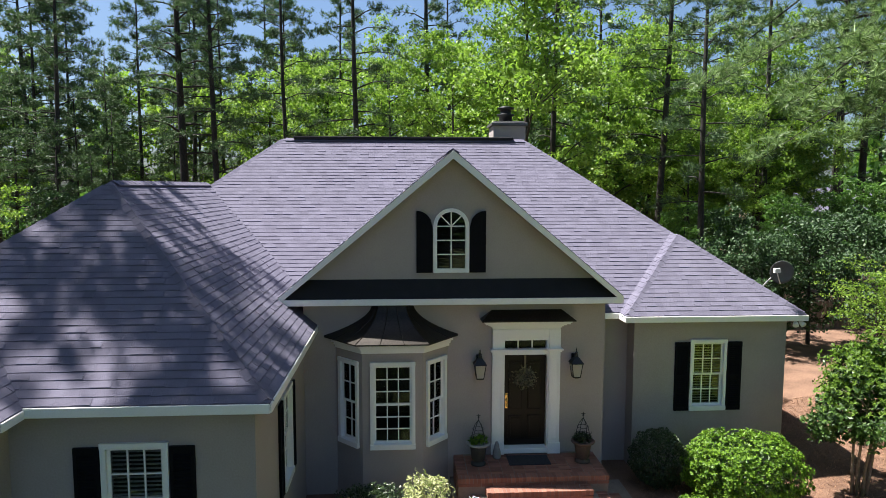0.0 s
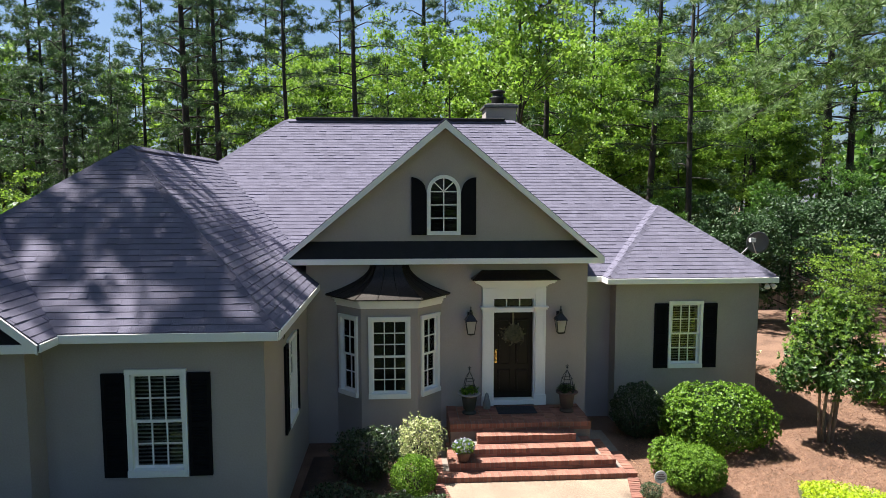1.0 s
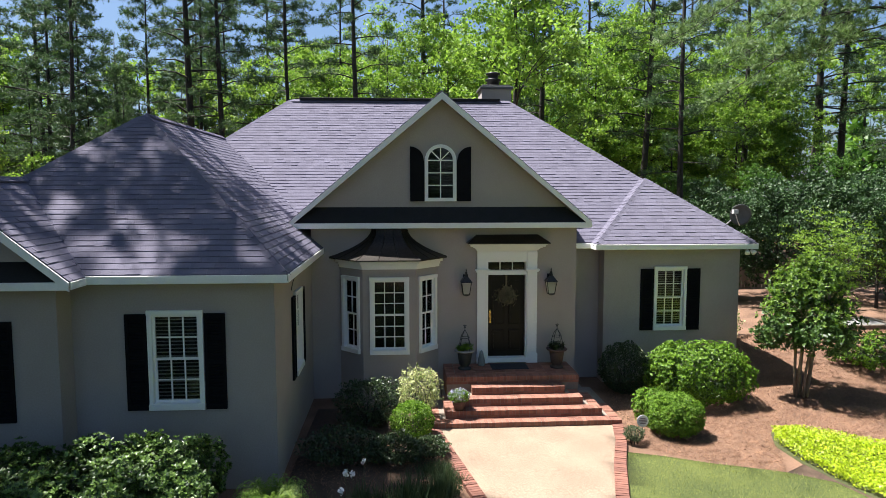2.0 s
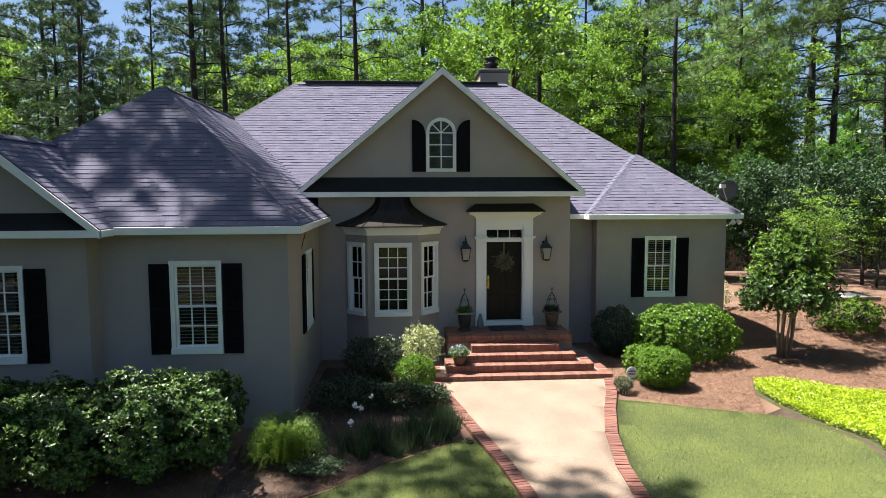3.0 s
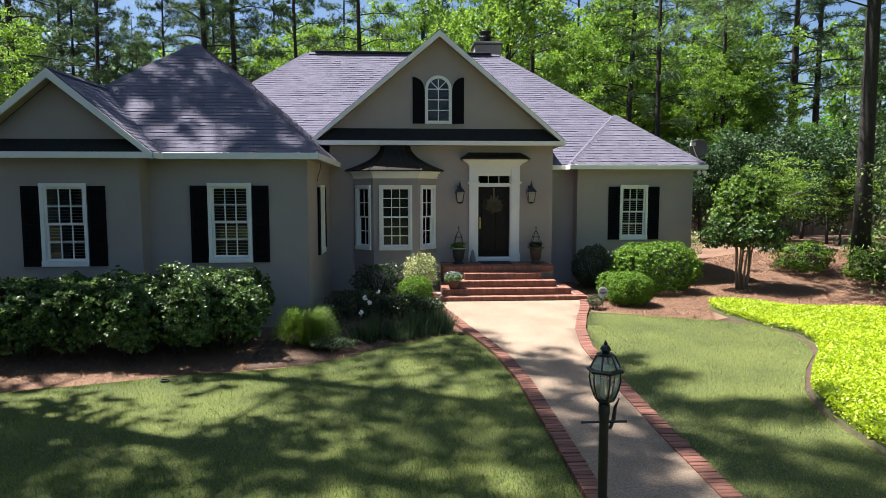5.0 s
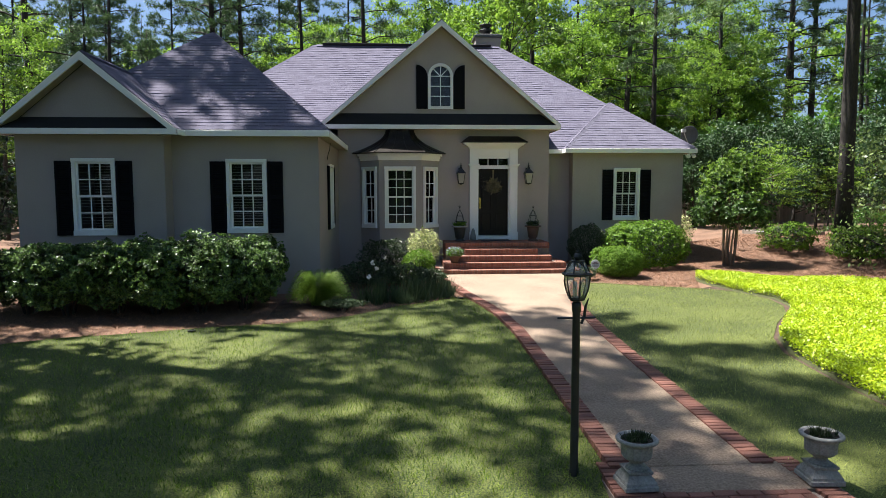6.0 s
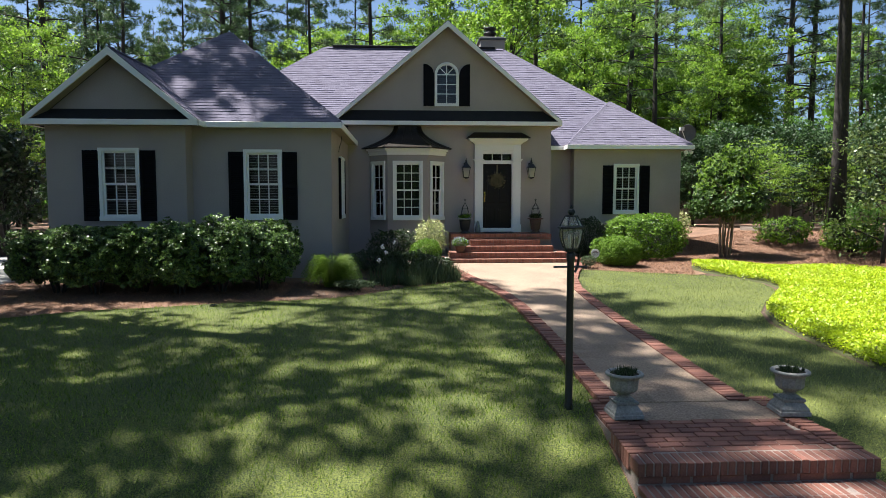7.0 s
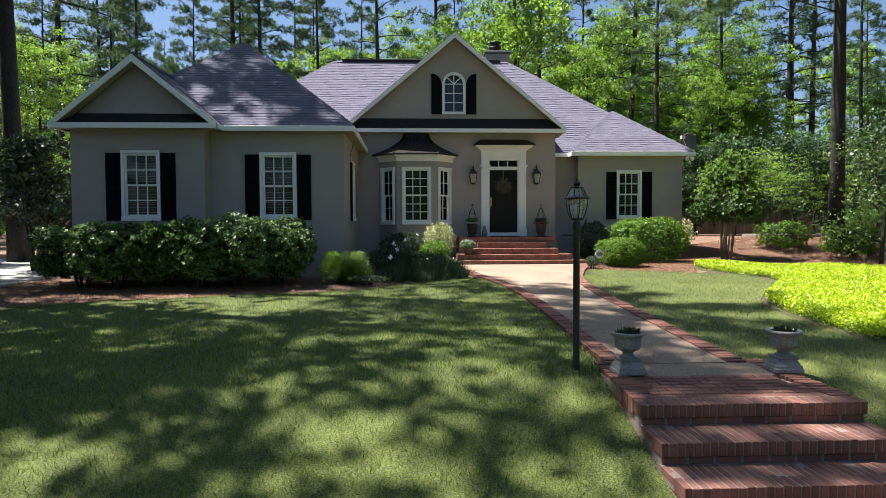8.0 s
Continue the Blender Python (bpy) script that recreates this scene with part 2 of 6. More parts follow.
def box(bm, x0, x1, y0, y1, z0, z1, m=None):
    v = [bm.verts.new((x, y, z)) for z in (z0, z1) for x, y in ((x0, y0), (x1, y0), (x1, y1), (x0, y1))]
    if m is not None:
        for p in v:
            p.co = m @ p.co
    for f in ((0, 3, 2, 1), (4, 5, 6, 7), (0, 1, 5, 4), (1, 2, 6, 5), (2, 3, 7, 6), (3, 0, 4, 7)):
        bm.faces.new([v[i] for i in f])
    return v


def boxes(*dims, m=None, bevel=0.0):
    bm = bmesh.new()
    for d in dims:
        box(bm, *d, m=m)
    if bevel:
        bmesh.ops.bevel(bm, geom=bm.edges[:], offset=bevel, segments=1, affect="EDGES")
    return bm


def lathe(bm, profile, sides=20, centre=(0, 0, 0), flute=0.0, square=False):
    """A turned shape from (radius, height) pairs."""
    rings = []
    for r, z in profile:
        ring = []
        for i in range(sides):
            a = 2 * math.pi * (i + 0.5) / sides
            k = r * (1 - flute * (i % 2))
            ring.append(bm.verts.new((centre[0] + k * math.cos(a), centre[1] + k * math.sin(a), centre[2] + z)))
        rings.append(ring)
    for a, b in zip(rings, rings[1:]):
        for i in range(sides):
            bm.faces.new((a[i], a[(i + 1) % sides], b[(i + 1) % sides], b[i]))
    bm.faces.new(rings[0][::-1])
    bm.faces.new(rings[-1])


def tube(bm, pts, radii, sides=6):
    """A bent, tapering tube through the points."""
    rings = []
    pts = [Vector(p) for p in pts]
    for i, p in enumerate(pts):
        d = (pts[min(i + 1, len(pts) - 1)] - pts[max(i - 1, 0)]).normalized()
        q = d.to_track_quat("Z", "Y")
        rings.append([bm.verts.new(p + q @ Vector((radii[i] * math.cos(2 * math.pi * k / sides), radii[i] * math.sin(2 * math.pi * k / sides), 0))) for k in range(sides)])
    for a, b in zip(rings, rings[1:]):
        for k in range(sides):
            bm.faces.new((a[k], a[(k + 1) % sides], b[(k + 1) % sides], b[k]))
    bm.faces.new(rings[0][::-1])
    bm.faces.new(rings[-1])


def slab(bm, outer, holes, thick, m):
    """A wall of that outline (u, z) with openings right through it; its outer face lies at v = 0, its inner at v = thick."""
    loops = [[Vector((u, 0, z)) for u, z in ring] for ring in (outer, *holes)]
    flat = [p for ring in loops for p in ring]
    tris = tessellate_polygon([[Vector((p.x, p.z, 0)) for p in ring] for ring in loops])
    front = [bm.verts.new(m @ p) for p in flat]
    back = [bm.verts.new(m @ (p + Vector((0, thick, 0)))) for p in flat]
    for t in tris:
        bm.faces.new([front[i] for i in t])
        bm.faces.new([back[i] for i in reversed(t)])
    k = 0
    for ring in loops:
        n = len(ring)
        for i in range(n):
            a, b = k + i, k + (i + 1) % n
            bm.faces.new((front[a], front[b], back[b], back[a]))
        k += n


def rect(u0, u1, z0, z1):
    return [(u0, z0), (u1, z0), (u1, z1), (u0, z1)]


def inside(poly, x, y):
    """Which of the points lie in the polygon (arrays)."""
    x, y = np.asarray(x), np.asarray(y)
    hit = np.zeros(x.shape, bool)
    for (x0, y0), (x1, y1) in zip(poly, poly[1:] + poly[:1]):
        if y0 != y1:
            cross = ((y0 > y) != (y1 > y)) & (x < (x1 - x0) * (y - y0) / (y1 - y0) + x0)
            hit ^= cross
    return hit


def smoothstep(a, b, v):
    t = np.clip((np.asarray(v, float) - a) / (b - a), 0, 1)
    return t * t * (3 - 2 * t)


def ground_z(x, y):
    """The lie of the land: level at the house, falling towards the street, rising at the back on one side."""
    x, y = np.asarray(x, float), np.asarray(y, float)
    z = -0.033 * np.clip(-2.4 - y, 0, 11.3) - 0.25 * np.clip(-13.7 - y, 0, 3.2) - 0.05 * np.clip(-16.9 - y, 0, 8)
    z = z + np.clip(0.15 * np.clip(x - 5.6, 0, 8), 0, 0.6) * smoothstep(-2.0, 2.5, y)
    return z


def gz(x, y):
    return float(ground_z(x, y))


def sheet(name, poly, lift, step, mat, label, category, wobble=0.0, kind="structure"):
    """A piece of ground of that outline, laid over the lie of the land."""
    pts, edges = [], []
    n = len(poly)
    for i in range(n):
        a, b = Vector(poly[i]), Vector(poly[(i + 1) % n])
        k = max(1, int((b - a).length / step))
        for j in range(k):
            pts.append(a.lerp(b, j / k))
    m = len(pts)
    edges = [(i, (i + 1) % m) for i in range(m)]
    xs, ys = [p[0] for p in poly], [p[1] for p in poly]
    gx, gy = np.meshgrid(np.arange(min(xs), max(xs), step), np.arange(min(ys), max(ys), step))
    gx, gy = gx.ravel() + 0.013, gy.ravel() + 0.017
    ok = inside(poly, gx, gy)
    pts += [Vector((float(a), float(b))) for a, b in zip(gx[ok], gy[ok])]
    v, _, f, *_ = delaunay_2d_cdt(pts, edges, [], 1, 1e-4)
    verts = [(p.x, p.y, gz(p.x, p.y) + lift + (wobble * noise.noise((p.x * 1.3, p.y * 1.3, 2)) if wobble else 0)) for p in v]
    # a rim that goes down into the soil
    faces = [tuple(q) for q in f]
    base = len(verts)
    verts += [(p.x, p.y, gz(p.x, p.y) - 0.12) for p in v[:m]]
    faces += [(i, base + i, base + (i + 1) % m, (i + 1) % m) for i in range(m)]
    ob = raw(name, verts, faces, mat, None, label, True)
    return tagged(ob, label, category, "", kind)


# ---- ground, lawns and paths ----
xs = np.concatenate([np.arange(-160, -24, 8), np.arange(-24, 24, 0.8), np.arange(24, 161, 8)])
ys = np.concatenate([np.arange(-70, -26, 6), np.arange(-26, 26, 0.8), np.arange(26, 200, 8)])
GX, GY = np.meshgrid(xs, ys)
GZ = ground_z(GX, GY)
gv = np.stack([GX, GY, GZ], -1).reshape(-1, 3)
w = len(xs)
gf = [(j * w + i, j * w + i + 1, (j + 1) * w + i + 1, (j + 1) * w + i) for j in range(len(ys) - 1) for i in range(w - 1)]
tagged(raw("ground", gv.tolist(), gf, M_STRAW, None, "", True), "reddish brown pine straw and leaf litter on bare ground", "ground", "", "structure")

STRAW_BED = [(-5.2, -7.5), (-4.2, -7.3), (-3.6, -6.9), (-2.7, -6.05), (-2.1, -5.65), (-1.5, -5.3), (-1.62, -4.5), (-1.85, -3.4), (-2.0, -2.5), (-2.0, -0.9), (-4.3, -0.9), (-4.4, -5.0), (-5.2, -5.3)]
BED_EDGE = [(-14, -9.4), (-9.9, -9.2), (-8.1, -8.35), (-6.2, -7.85), (-4.8, -7.58), (-4.2, -7.4), (-3.6, -7.0), (-2.7, -6.15), (-2.1, -5.75), (-1.5, -5.4), (-1.34, -5.34)]
LAWN_L = BED_EDGE + [(-1.09, -6.35), (-0.94, -7.2), (-0.83, -8.4), (-0.8, -10.5), (-0.8, -13.5), (-0.91, -13.75), (-0.91, -16.5), (-0.9, -30), (-45, -30), (-45, -10.6), (-16, -10.4)]
LAWN_R = [(0.92, -6.6), (1.14, -5.4), (1.49, -4.25), (1.7, -3.62), (2.3, -3.84), (3.1, -4.2), (4.2, -4.6), (4.78, -5.03), (5.1, -5.93), (5.01, -6.62), (4.67, -7.3), (4.02, -8.1),
          (3.38, -9.08), (3.03, -9.97), (2.92, -11.3), (2.92, -12.4), (3.22, -13.42), (5.15, -14.35), (12, -15.3), (45, -15.3), (45, -30), (1.16, -30), (1.16, -15.0), (0.8, -13.6), (0.82, -8.4)]
COVER = [(4.85, -2.95), (4.62, -3.5), (4.68, -4.3), (4.85, -5.0), (5.2, -5.9), (5.1, -6.65), (4.75, -7.35), (4.1, -8.15), (3.45, -9.1), (3.1, -10.0), (2.98, -11.3), (2.98, -12.4),
         (3.3, -13.3), (5.2, -14.2), (9, -14.6), (15, -14.0), (15, -6.0), (10.5, -4.9), (8.5, -4.2), (6.6, -3.6), (5.4, -2.95)]
sheet("lawn", LAWN_L, 0.03, 0.5, M_LAWN, "mown green lawn dappled with tree shade", "lawn", 0.015)
sheet("lawn", LAWN_R, 0.03, 0.5, M_LAWN, "pale green mown lawn beside the brick edged walk", "lawn", 0.015)
EDGE_IN = [(4.68, -4.3), (4.85, -5.0), (5.2, -5.9), (5.1, -6.65), (4.75, -7.35), (4.1, -8.15), (3.45, -9.1), (3.1, -10.0), (2.98, -11.3), (2.98, -12.4), (3.3, -13.3), (5.2, -14.2), (9, -14.6)]
EDGE_OUT = [(4.1, -4.64), (4.66, -5.06), (5.0, -5.95), (4.91, -6.6), (4.59, -7.25), (3.94, -8.05), (3.3, -9.05), (2.95, -9.95), (2.84, -11.3), (2.84, -12.4), (3.12, -13.5), (5.1, -14.48), (9, -14.95)]
sheet("bed_edge", [(a + 0.08, b + 0.05) for a, b in EDGE_IN] + EDGE_OUT[::-1], 0.02, 0.3, M_MULCH, "narrow strip of dark bare soil between lawn and ground cover", "bed edge", 0.01)
# soil sheet; the shade beneath the leaves is put into its dark colour
sheet("ground_cover_bed", COVER, 0.05, 0.5, M_COVERBED, "soil under yellow green ground cover, coloured dark for leaf shade", "bed")
WALK_L = [(-1.86, -2.36), (-1.66, -3.4), (-1.43, -4.5), (-1.25, -5.35), (-1.02, -6.3), (-0.86, -7.2), (-0.75, -8.4), (-0.72, -10.5), (-0.72, -13.6)]
WALK_R = [(1.98, -2.36), (1.78, -3.2), (1.42, -4.2), (1.07, -5.35), (0.84, -6.6), (0.74, -8.4), (0.70, -10.6), (0.70, -13.6)]
# mulch sheet whose dark colour also carries the shade lying on this bed
sheet("planting_bed", STRAW_BED, 0.012, 0.4, M_MULCH, "brown mulch of the planting bed, coloured dark for its shade", "bed", 0.01)
sheet("front_walk", [(a + 0.05, b) for a, b in WALK_L] + [(a - 0.05, b) for a, b in reversed(WALK_R)], 0.055, 0.4, M_WALK, "tan exposed aggregate front walk between brick borders", "walkway")
sheet("driveway", [(-11.6, -10), (-11.6, 3), (-30, 3), (-30, -10)], 0.02, 1.2, M_CONCRETE, "pale grey concrete driveway beside the garage wing", "driveway")
sheet("lawn", [(-90, -38), (-90, -69), (90, -69), (90, -38)], 0.03, 4.0, M_LAWN, "grass across the street", "lawn")
sheet("road", [(-90, -31), (90, -31), (90, -37), (-90, -37)], 0.02, 3.0, M_ROAD, "grey asphalt street", "road")


def scatter(poly, n, keep=None):
    xs, ys = [p[0] for p in poly], [p[1] for p in poly]
    x, y = rnd.uniform(min(xs), max(xs), n), rnd.uniform(min(ys), max(ys), n)
    ok = inside(poly, x, y)
    if keep is not None:
        ok &= keep(x, y)
    return x[ok], y[ok]


def blades(name, x, y, z, height, width, mat, label, category, lean=0.5):
    n = len(x)
    a = rnd.uniform(0, 2 * np.pi, n)
    h = height * rnd.uniform(0.5, 1.15, n)
    b = rnd.uniform(0, 2 * np.pi, n)
    t = lean * h * rnd.uniform(0.2, 1.0, n)
    wv = width * rnd.uniform(0.6, 1.2, n)
    base = np.stack([x, y, z], -1)
    side = np.stack([np.cos(a) * wv, np.sin(a) * wv, np.zeros(n)], -1)
    tip = base + np.stack([np.cos(b) * t, np.sin(b) * t, h], -1)
    v = np.stack([base - side, base + side, tip], 1)
    return tagged(quads(name, v, mat, None, label), label, category, "", "stuff")


lx, ly = scatter(LAWN_L, 1500000, lambda x, y: (y > -19.5) & (x > -12.5))
near = rnd.uniform(0, 1, len(lx)) < np.where(ly < -11, 0.8, 0.4)
lx, ly = lx[near], ly[near]
dry = (rnd.uniform(0, 1, len(lx)) < 0.06 + 0.06 * np.sin(lx * 2.3 + np.sin(ly * 1.9)) * np.cos(ly * 2.9)) & (ly < -8)
blades("dry_grass", lx[dry], ly[dry], ground_z(lx[dry], ly[dry]) + 0.025, 0.05, 0.0042, M_GRASSDRY, "dry straw coloured blades among the lawn grass", "grass", 1.4)
lx, ly = lx[~dry], ly[~dry]
blades("lawn_grass", lx, ly, ground_z(lx, ly) + 0.025, 0.055, 0.0042, M_GRASS, "short mown grass blades of the front lawn", "grass", 0.9)
rx_, ry_ = scatter(LAWN_R, 700000, lambda x, y: (y > -19.0) & (x < 6))
blades("lawn_grass", rx_, ry_, ground_z(rx_, ry_) + 0.025, 0.048, 0.0042, M_GRASSPALE, "short pale grass blades beside the walk", "grass", 0.9)


def leaf_array(c, size, aspect=0.5, up=0.35, spread=1.0):
    """Rhombic leaves about the centres c, turned at random but leaning to face the sky."""
    n = len(c)
    d = rnd.normal(0, 1, (n, 3))
    d[:, 2] = d[:, 2] * spread
    d /= np.linalg.norm(d, axis=1)[:, None] + 1e-9
    nrm = rnd.normal(0, 1, (n, 3)) + np.array([0, 0, up * 3])
    s = np.cross(d, nrm)
    s /= np.linalg.norm(s, axis=1)[:, None] + 1e-9
    k = (size * rnd.uniform(0.6, 1.25, n))[:, None]
    return np.stack([c - d * k, c + s * k * aspect, c + d * k, c - s * k * aspect], 1)


cx, cy = scatter(COVER, 420000, lambda x, y: x < 13)
cz = ground_z(cx, cy) + 0.04 + 0.17 * np.sqrt(rnd.uniform(0, 1, len(cx))) + 0.05 * np.sin(cx * 2.1 + np.sin(cy * 1.7)) * np.cos(cy * 2.6)
tagged(quads("ground_cover", leaf_array(np.stack([cx, cy, cz], -1), 0.025, 0.55, 0.8), M_COVER), "dense bright yellow green ground cover leaves", "ground cover", "", "stuff")
STRAW_R = [(1.75, -3.0), (2.4, -3.75), (4.2, -4.6), (5.0, -2.8), (8.6, -4.1), (14, -5.6), (14, 4), (6.3, 4), (6.3, 0.5), (2.6, 0.6), (2.0, -2.3)]
sx, sy = scatter(STRAW_R, 120000)
blades("pine_straw", sx, sy, ground_z(sx, sy) + 0.002, 0.05, 0.006, M_STRAWNEEDLE, "loose reddish pine needles on the bed", "pine straw", 4.0)
STRAW_L = [(-14, -9.4), (-9.9, -9.15), (-8.1, -8.3), (-6.2, -7.8), (-4.8, -7.55), (-3.6, -6.95), (-2.1, -5.7), (-1.5, -5.3), (-1.95, -2.5), (-4.3, -2.5), (-4.6, -5.2), (-14, -5.2)]
sx, sy = scatter(STRAW_L, 40000)
blades("pine_straw", sx, sy, ground_z(sx, sy) + 0.002, 0.05, 0.006, M_STRAWNEEDLE, "loose brown pine needles under the hedge", "pine straw", 4.0)

# ---- house ----
house = thing("house", "one storey taupe painted brick house with grey shingle roofs", "house")


def facing_front(y):
    return Matrix.Translation((0, y, 0))


def facing_right(x):
    return Matrix(((0, -1, 0, x), (1, 0, 0, 0), (0, 0, 1, 0), (0, 0, 0, 1)))


def facing_left(x):
    return Matrix(((0, 1, 0, x), (-1, 0, 0, 0), (0, 0, 1, 0), (0, 0, 0, 1)))


def along(p, q):
    """Wall axes from p to q in plan, outside on the right hand of that way."""
    d = Vector((q[0] - p[0], q[1] - p[1], 0))
    length = d.length
    d.normalize()
    inn = Vector((-d.y, d.x, 0))
    return Matrix(((d.x, inn.x, 0, p[0]), (d.y, inn.y, 0, p[1]), (0, 0, 1, 0), (0, 0, 0, 1))), length


def wall(outer, holes, m, thick=0.2):
    bm = bmesh.new()
    slab(bm, outer, holes, thick, m)
    return part("wall", bm, M_WALL, house)


def hole(c, w, z0, z1, k=0.06):
    return rect(c - w / 2 + k, c + w / 2 - k, z0 + k, z1 - k)


MAIN_Y, WING_Y, GAR_Y, GGAB_Y = -0.12, 0.76, -4.55, -5.0
D_C, D_H, D_Z, D_S = -1.53, 3.42, 4.12, 0.842
ARC, ARW, ARZ0, ARZ1 = -1.545, 0.72, 4.57, 5.86
ARS = ARZ1 - ARW / 2


def arch_loop(c, w, z0, spring, n=14):
    r = w / 2
    return [(c - r, z0), (c + r, z0)] + [(c + r * math.cos(math.pi * i / n), spring + r * math.sin(math.pi * i / n)) for i in range(n + 1)]


top = lambda x: D_Z + D_S * (D_H - abs(x - D_C)) - 0.06
wall([(-4.5, -0.4), (1.63, -0.4), (1.63, top(1.63)), (D_C, top(D_C)), (-4.5, top(-4.5))],
     [rect(-0.47, 0.47, 0.80, 3.26), rect(-3.62, -1.84, 0.95, 3.1), arch_loop(ARC, ARW - 0.1, ARZ0 + 0.05, ARS)], facing_front(MAIN_Y))
wall(rect(0.08, 1.3, -0.4, 3.9), [], facing_right(1.63))
wall(rect(1.43, 2.58, -0.4, 3.6), [], facing_front(1.2))
wall(rect(2.58, 6.05, -0.4, 3.5), [hole(4.27, 0.83, 1.31, 2.915)], facing_front(WING_Y))
wall(rect(-1.2, -WING_Y - 0.2, -0.4, 3.5), [], facing_left(2.58))
wall(rect(WING_Y + 0.2, 10.4, -0.4, 3.5), [], facing_right(6.05))
wall(rect(-10.7, 6.05, -0.4, 3.5), [], facing_front(10.4))
wall(rect(GAR_Y + 0.2, MAIN_Y, -0.4, 3.5), [hole(-2.25, 0.87, 1.27, 2.9)], facing_right(-4.5))
wall(rect(-7.67, -4.5, -0.4, 3.5), [hole(-6.07, 0.875, 1.295, 2.915)], facing_front(GAR_Y))
gtop = lambda x: 3.5 + 0.83 * (1.85 - abs(x + 9.12)) - 0.06
wall([(-10.7, -0.4), (-7.67, -0.4), (-7.67, gtop(-7.67)), (-9.12, gtop(-9.12)), (-10.7, gtop(-10.7))], [hole(-9.12, 0.885, 1.29, 2.905)], facing_front(GGAB_Y))
wall(rect(GGAB_Y + 0.2, GAR_Y, -0.4, 3.5), [], facing_right(-7.67))
wall(rect(-10.4, -GGAB_Y - 0.2, -0.4, 3.5), [], facing_left(-10.7))
bay_pts = [(-3.86, MAIN_Y), (-3.31, -0.70), (-2.13, -0.70), (-1.60, MAIN_Y)]
for p, q, win in zip(bay_pts, bay_pts[1:], (0.60, 0.875, 0.60)):
    m, length = along(p, q)
    wall(rect(0.0, length, -0.4, 3.2), [hole(length / 2, win, 1.17, 2.90)], m, 0.12)


def window(c, w, z0, z1, m, cols, rows, blind=True, label="white sash window with a grid of small panes"):
    """A double hung window: casing, two sashes with bars, panes, sill and blind."""
    bm = bmesh.new()
    a, b = c - w / 2, c + w / 2
    k = 0.068
    box(bm, a, a + k, -0.045, 0.10, z0 + 0.10, z1 - k, m)
    box(bm, b - k, b, -0.045, 0.10, z0 + 0.10, z1 - k, m)
    box(bm, a - 0.004, b + 0.004, -0.052, 0.10, z1 - k, z1 + 0.004, m)
    ob = part("window", bm, M_TRIM, house, label)
    part("sill", boxes((a - 0.004, b + 0.004, -0.065, 0.10, z0, z0 + 0.10), m=m), M_TRIM, ob)
    i0, i1, j0, j1 = a + k, b - k, z0 + 0.10, z1 - k
    mid = (j0 + j1) / 2
    for v, s0, s1 in ((0.015, mid - 0.02, j1), (0.05, j0, mid + 0.02)):
        bm = bmesh.new()
        e = 0.042
        box(bm, i0, i0 + e, v, v + 0.03, s0, s1, m)
        box(bm, i1 - e, i1, v, v + 0.03, s0, s1, m)
        box(bm, i0 + e, i1 - e, v, v + 0.03, s0, s0 + e, m)
        box(bm, i0 + e, i1 - e, v, v + 0.03, s1 - e, s1, m)
        g = 0.011
        wu, hu = (i1 - i0 - 2 * e) / cols, (s1 - s0 - 2 * e) / rows
        for x in range(1, cols):
            u = i0 + e + x * wu
            box(bm, u - g, u + g, v + 0.002, v + 0.026, s0 + e, s1 - e, m)
        for z in range(1, rows):
            h = s0 + e + z * hu
            box(bm, i0 + e, i1 - e, v + 0.004, v + 0.024, h - g, h + g, m)
        part("sash", bm, M_TRIM, ob)
        for x in range(cols):
            for z in range(rows):
                u, h = i0 + e + x * wu, s0 + e + z * hu
                pane = part("pane", boxes((u, u + wu, v + 0.012, v + 0.016, h, h + hu), m=m), M_GLASS, ob)
                pane.visible_shadow = False
    if blind:
        bm = bmesh.new()
        z = j0 + 0.03
        while z < j1 - 0.02:
            vs = box(bm, i0 + 0.01, i1 - 0.01, 0.10, 0.142, z, z + 0.004)
            for q in vs:
                q.co.z += (q.co.y - 0.121) * 0.12
                q.co = m @ q.co
            z += 0.06
        part("blind", bm, M_BLIND, ob, "white slatted blind behind the glass")
    return ob


def shutter(u0, u1, z0, z1, m):
    bm = bmesh.new()
    e = 0.05
    box(bm, u0, u0 + e, -0.045, -0.004, z0, z1, m)
    box(bm, u1 - e, u1, -0.045, -0.004, z0, z1, m)
    for h in (z0, (z0 + z1) / 2 - 0.04, z1 - 0.08):
        box(bm, u0 + e, u1 - e, -0.043, -0.004, h, h + 0.08, m)
    box(bm, u0 + e, u1 - e, -0.018, -0.004, z0 + 0.08, z1 - 0.08, m)
    z = z0 + 0.1
    while z < z1 - 0.1:
        vs = box(bm, u0 + e, u1 - e, -0.038, -0.014, z, z + 0.008)
        for q in vs:
            q.co.z -= (-0.014 - q.co.y) * 0.8
            q.co = m @ q.co
        z += 0.045
    return part("shutter", bm, M_SHUTTER, house, "black louvred shutter")


def shuttered(c, w, z0, z1, m, sw, cols=3, rows=2):
    window(c, w, z0, z1, m, cols, rows)
    shutter(c - w / 2 - sw, c - w / 2 - 0.015, z0 + 0.0, z1 - 0.05, m)
    shutter(c + w / 2 + 0.015, c + w / 2 + sw, z0 + 0.0, z1 - 0.05, m)


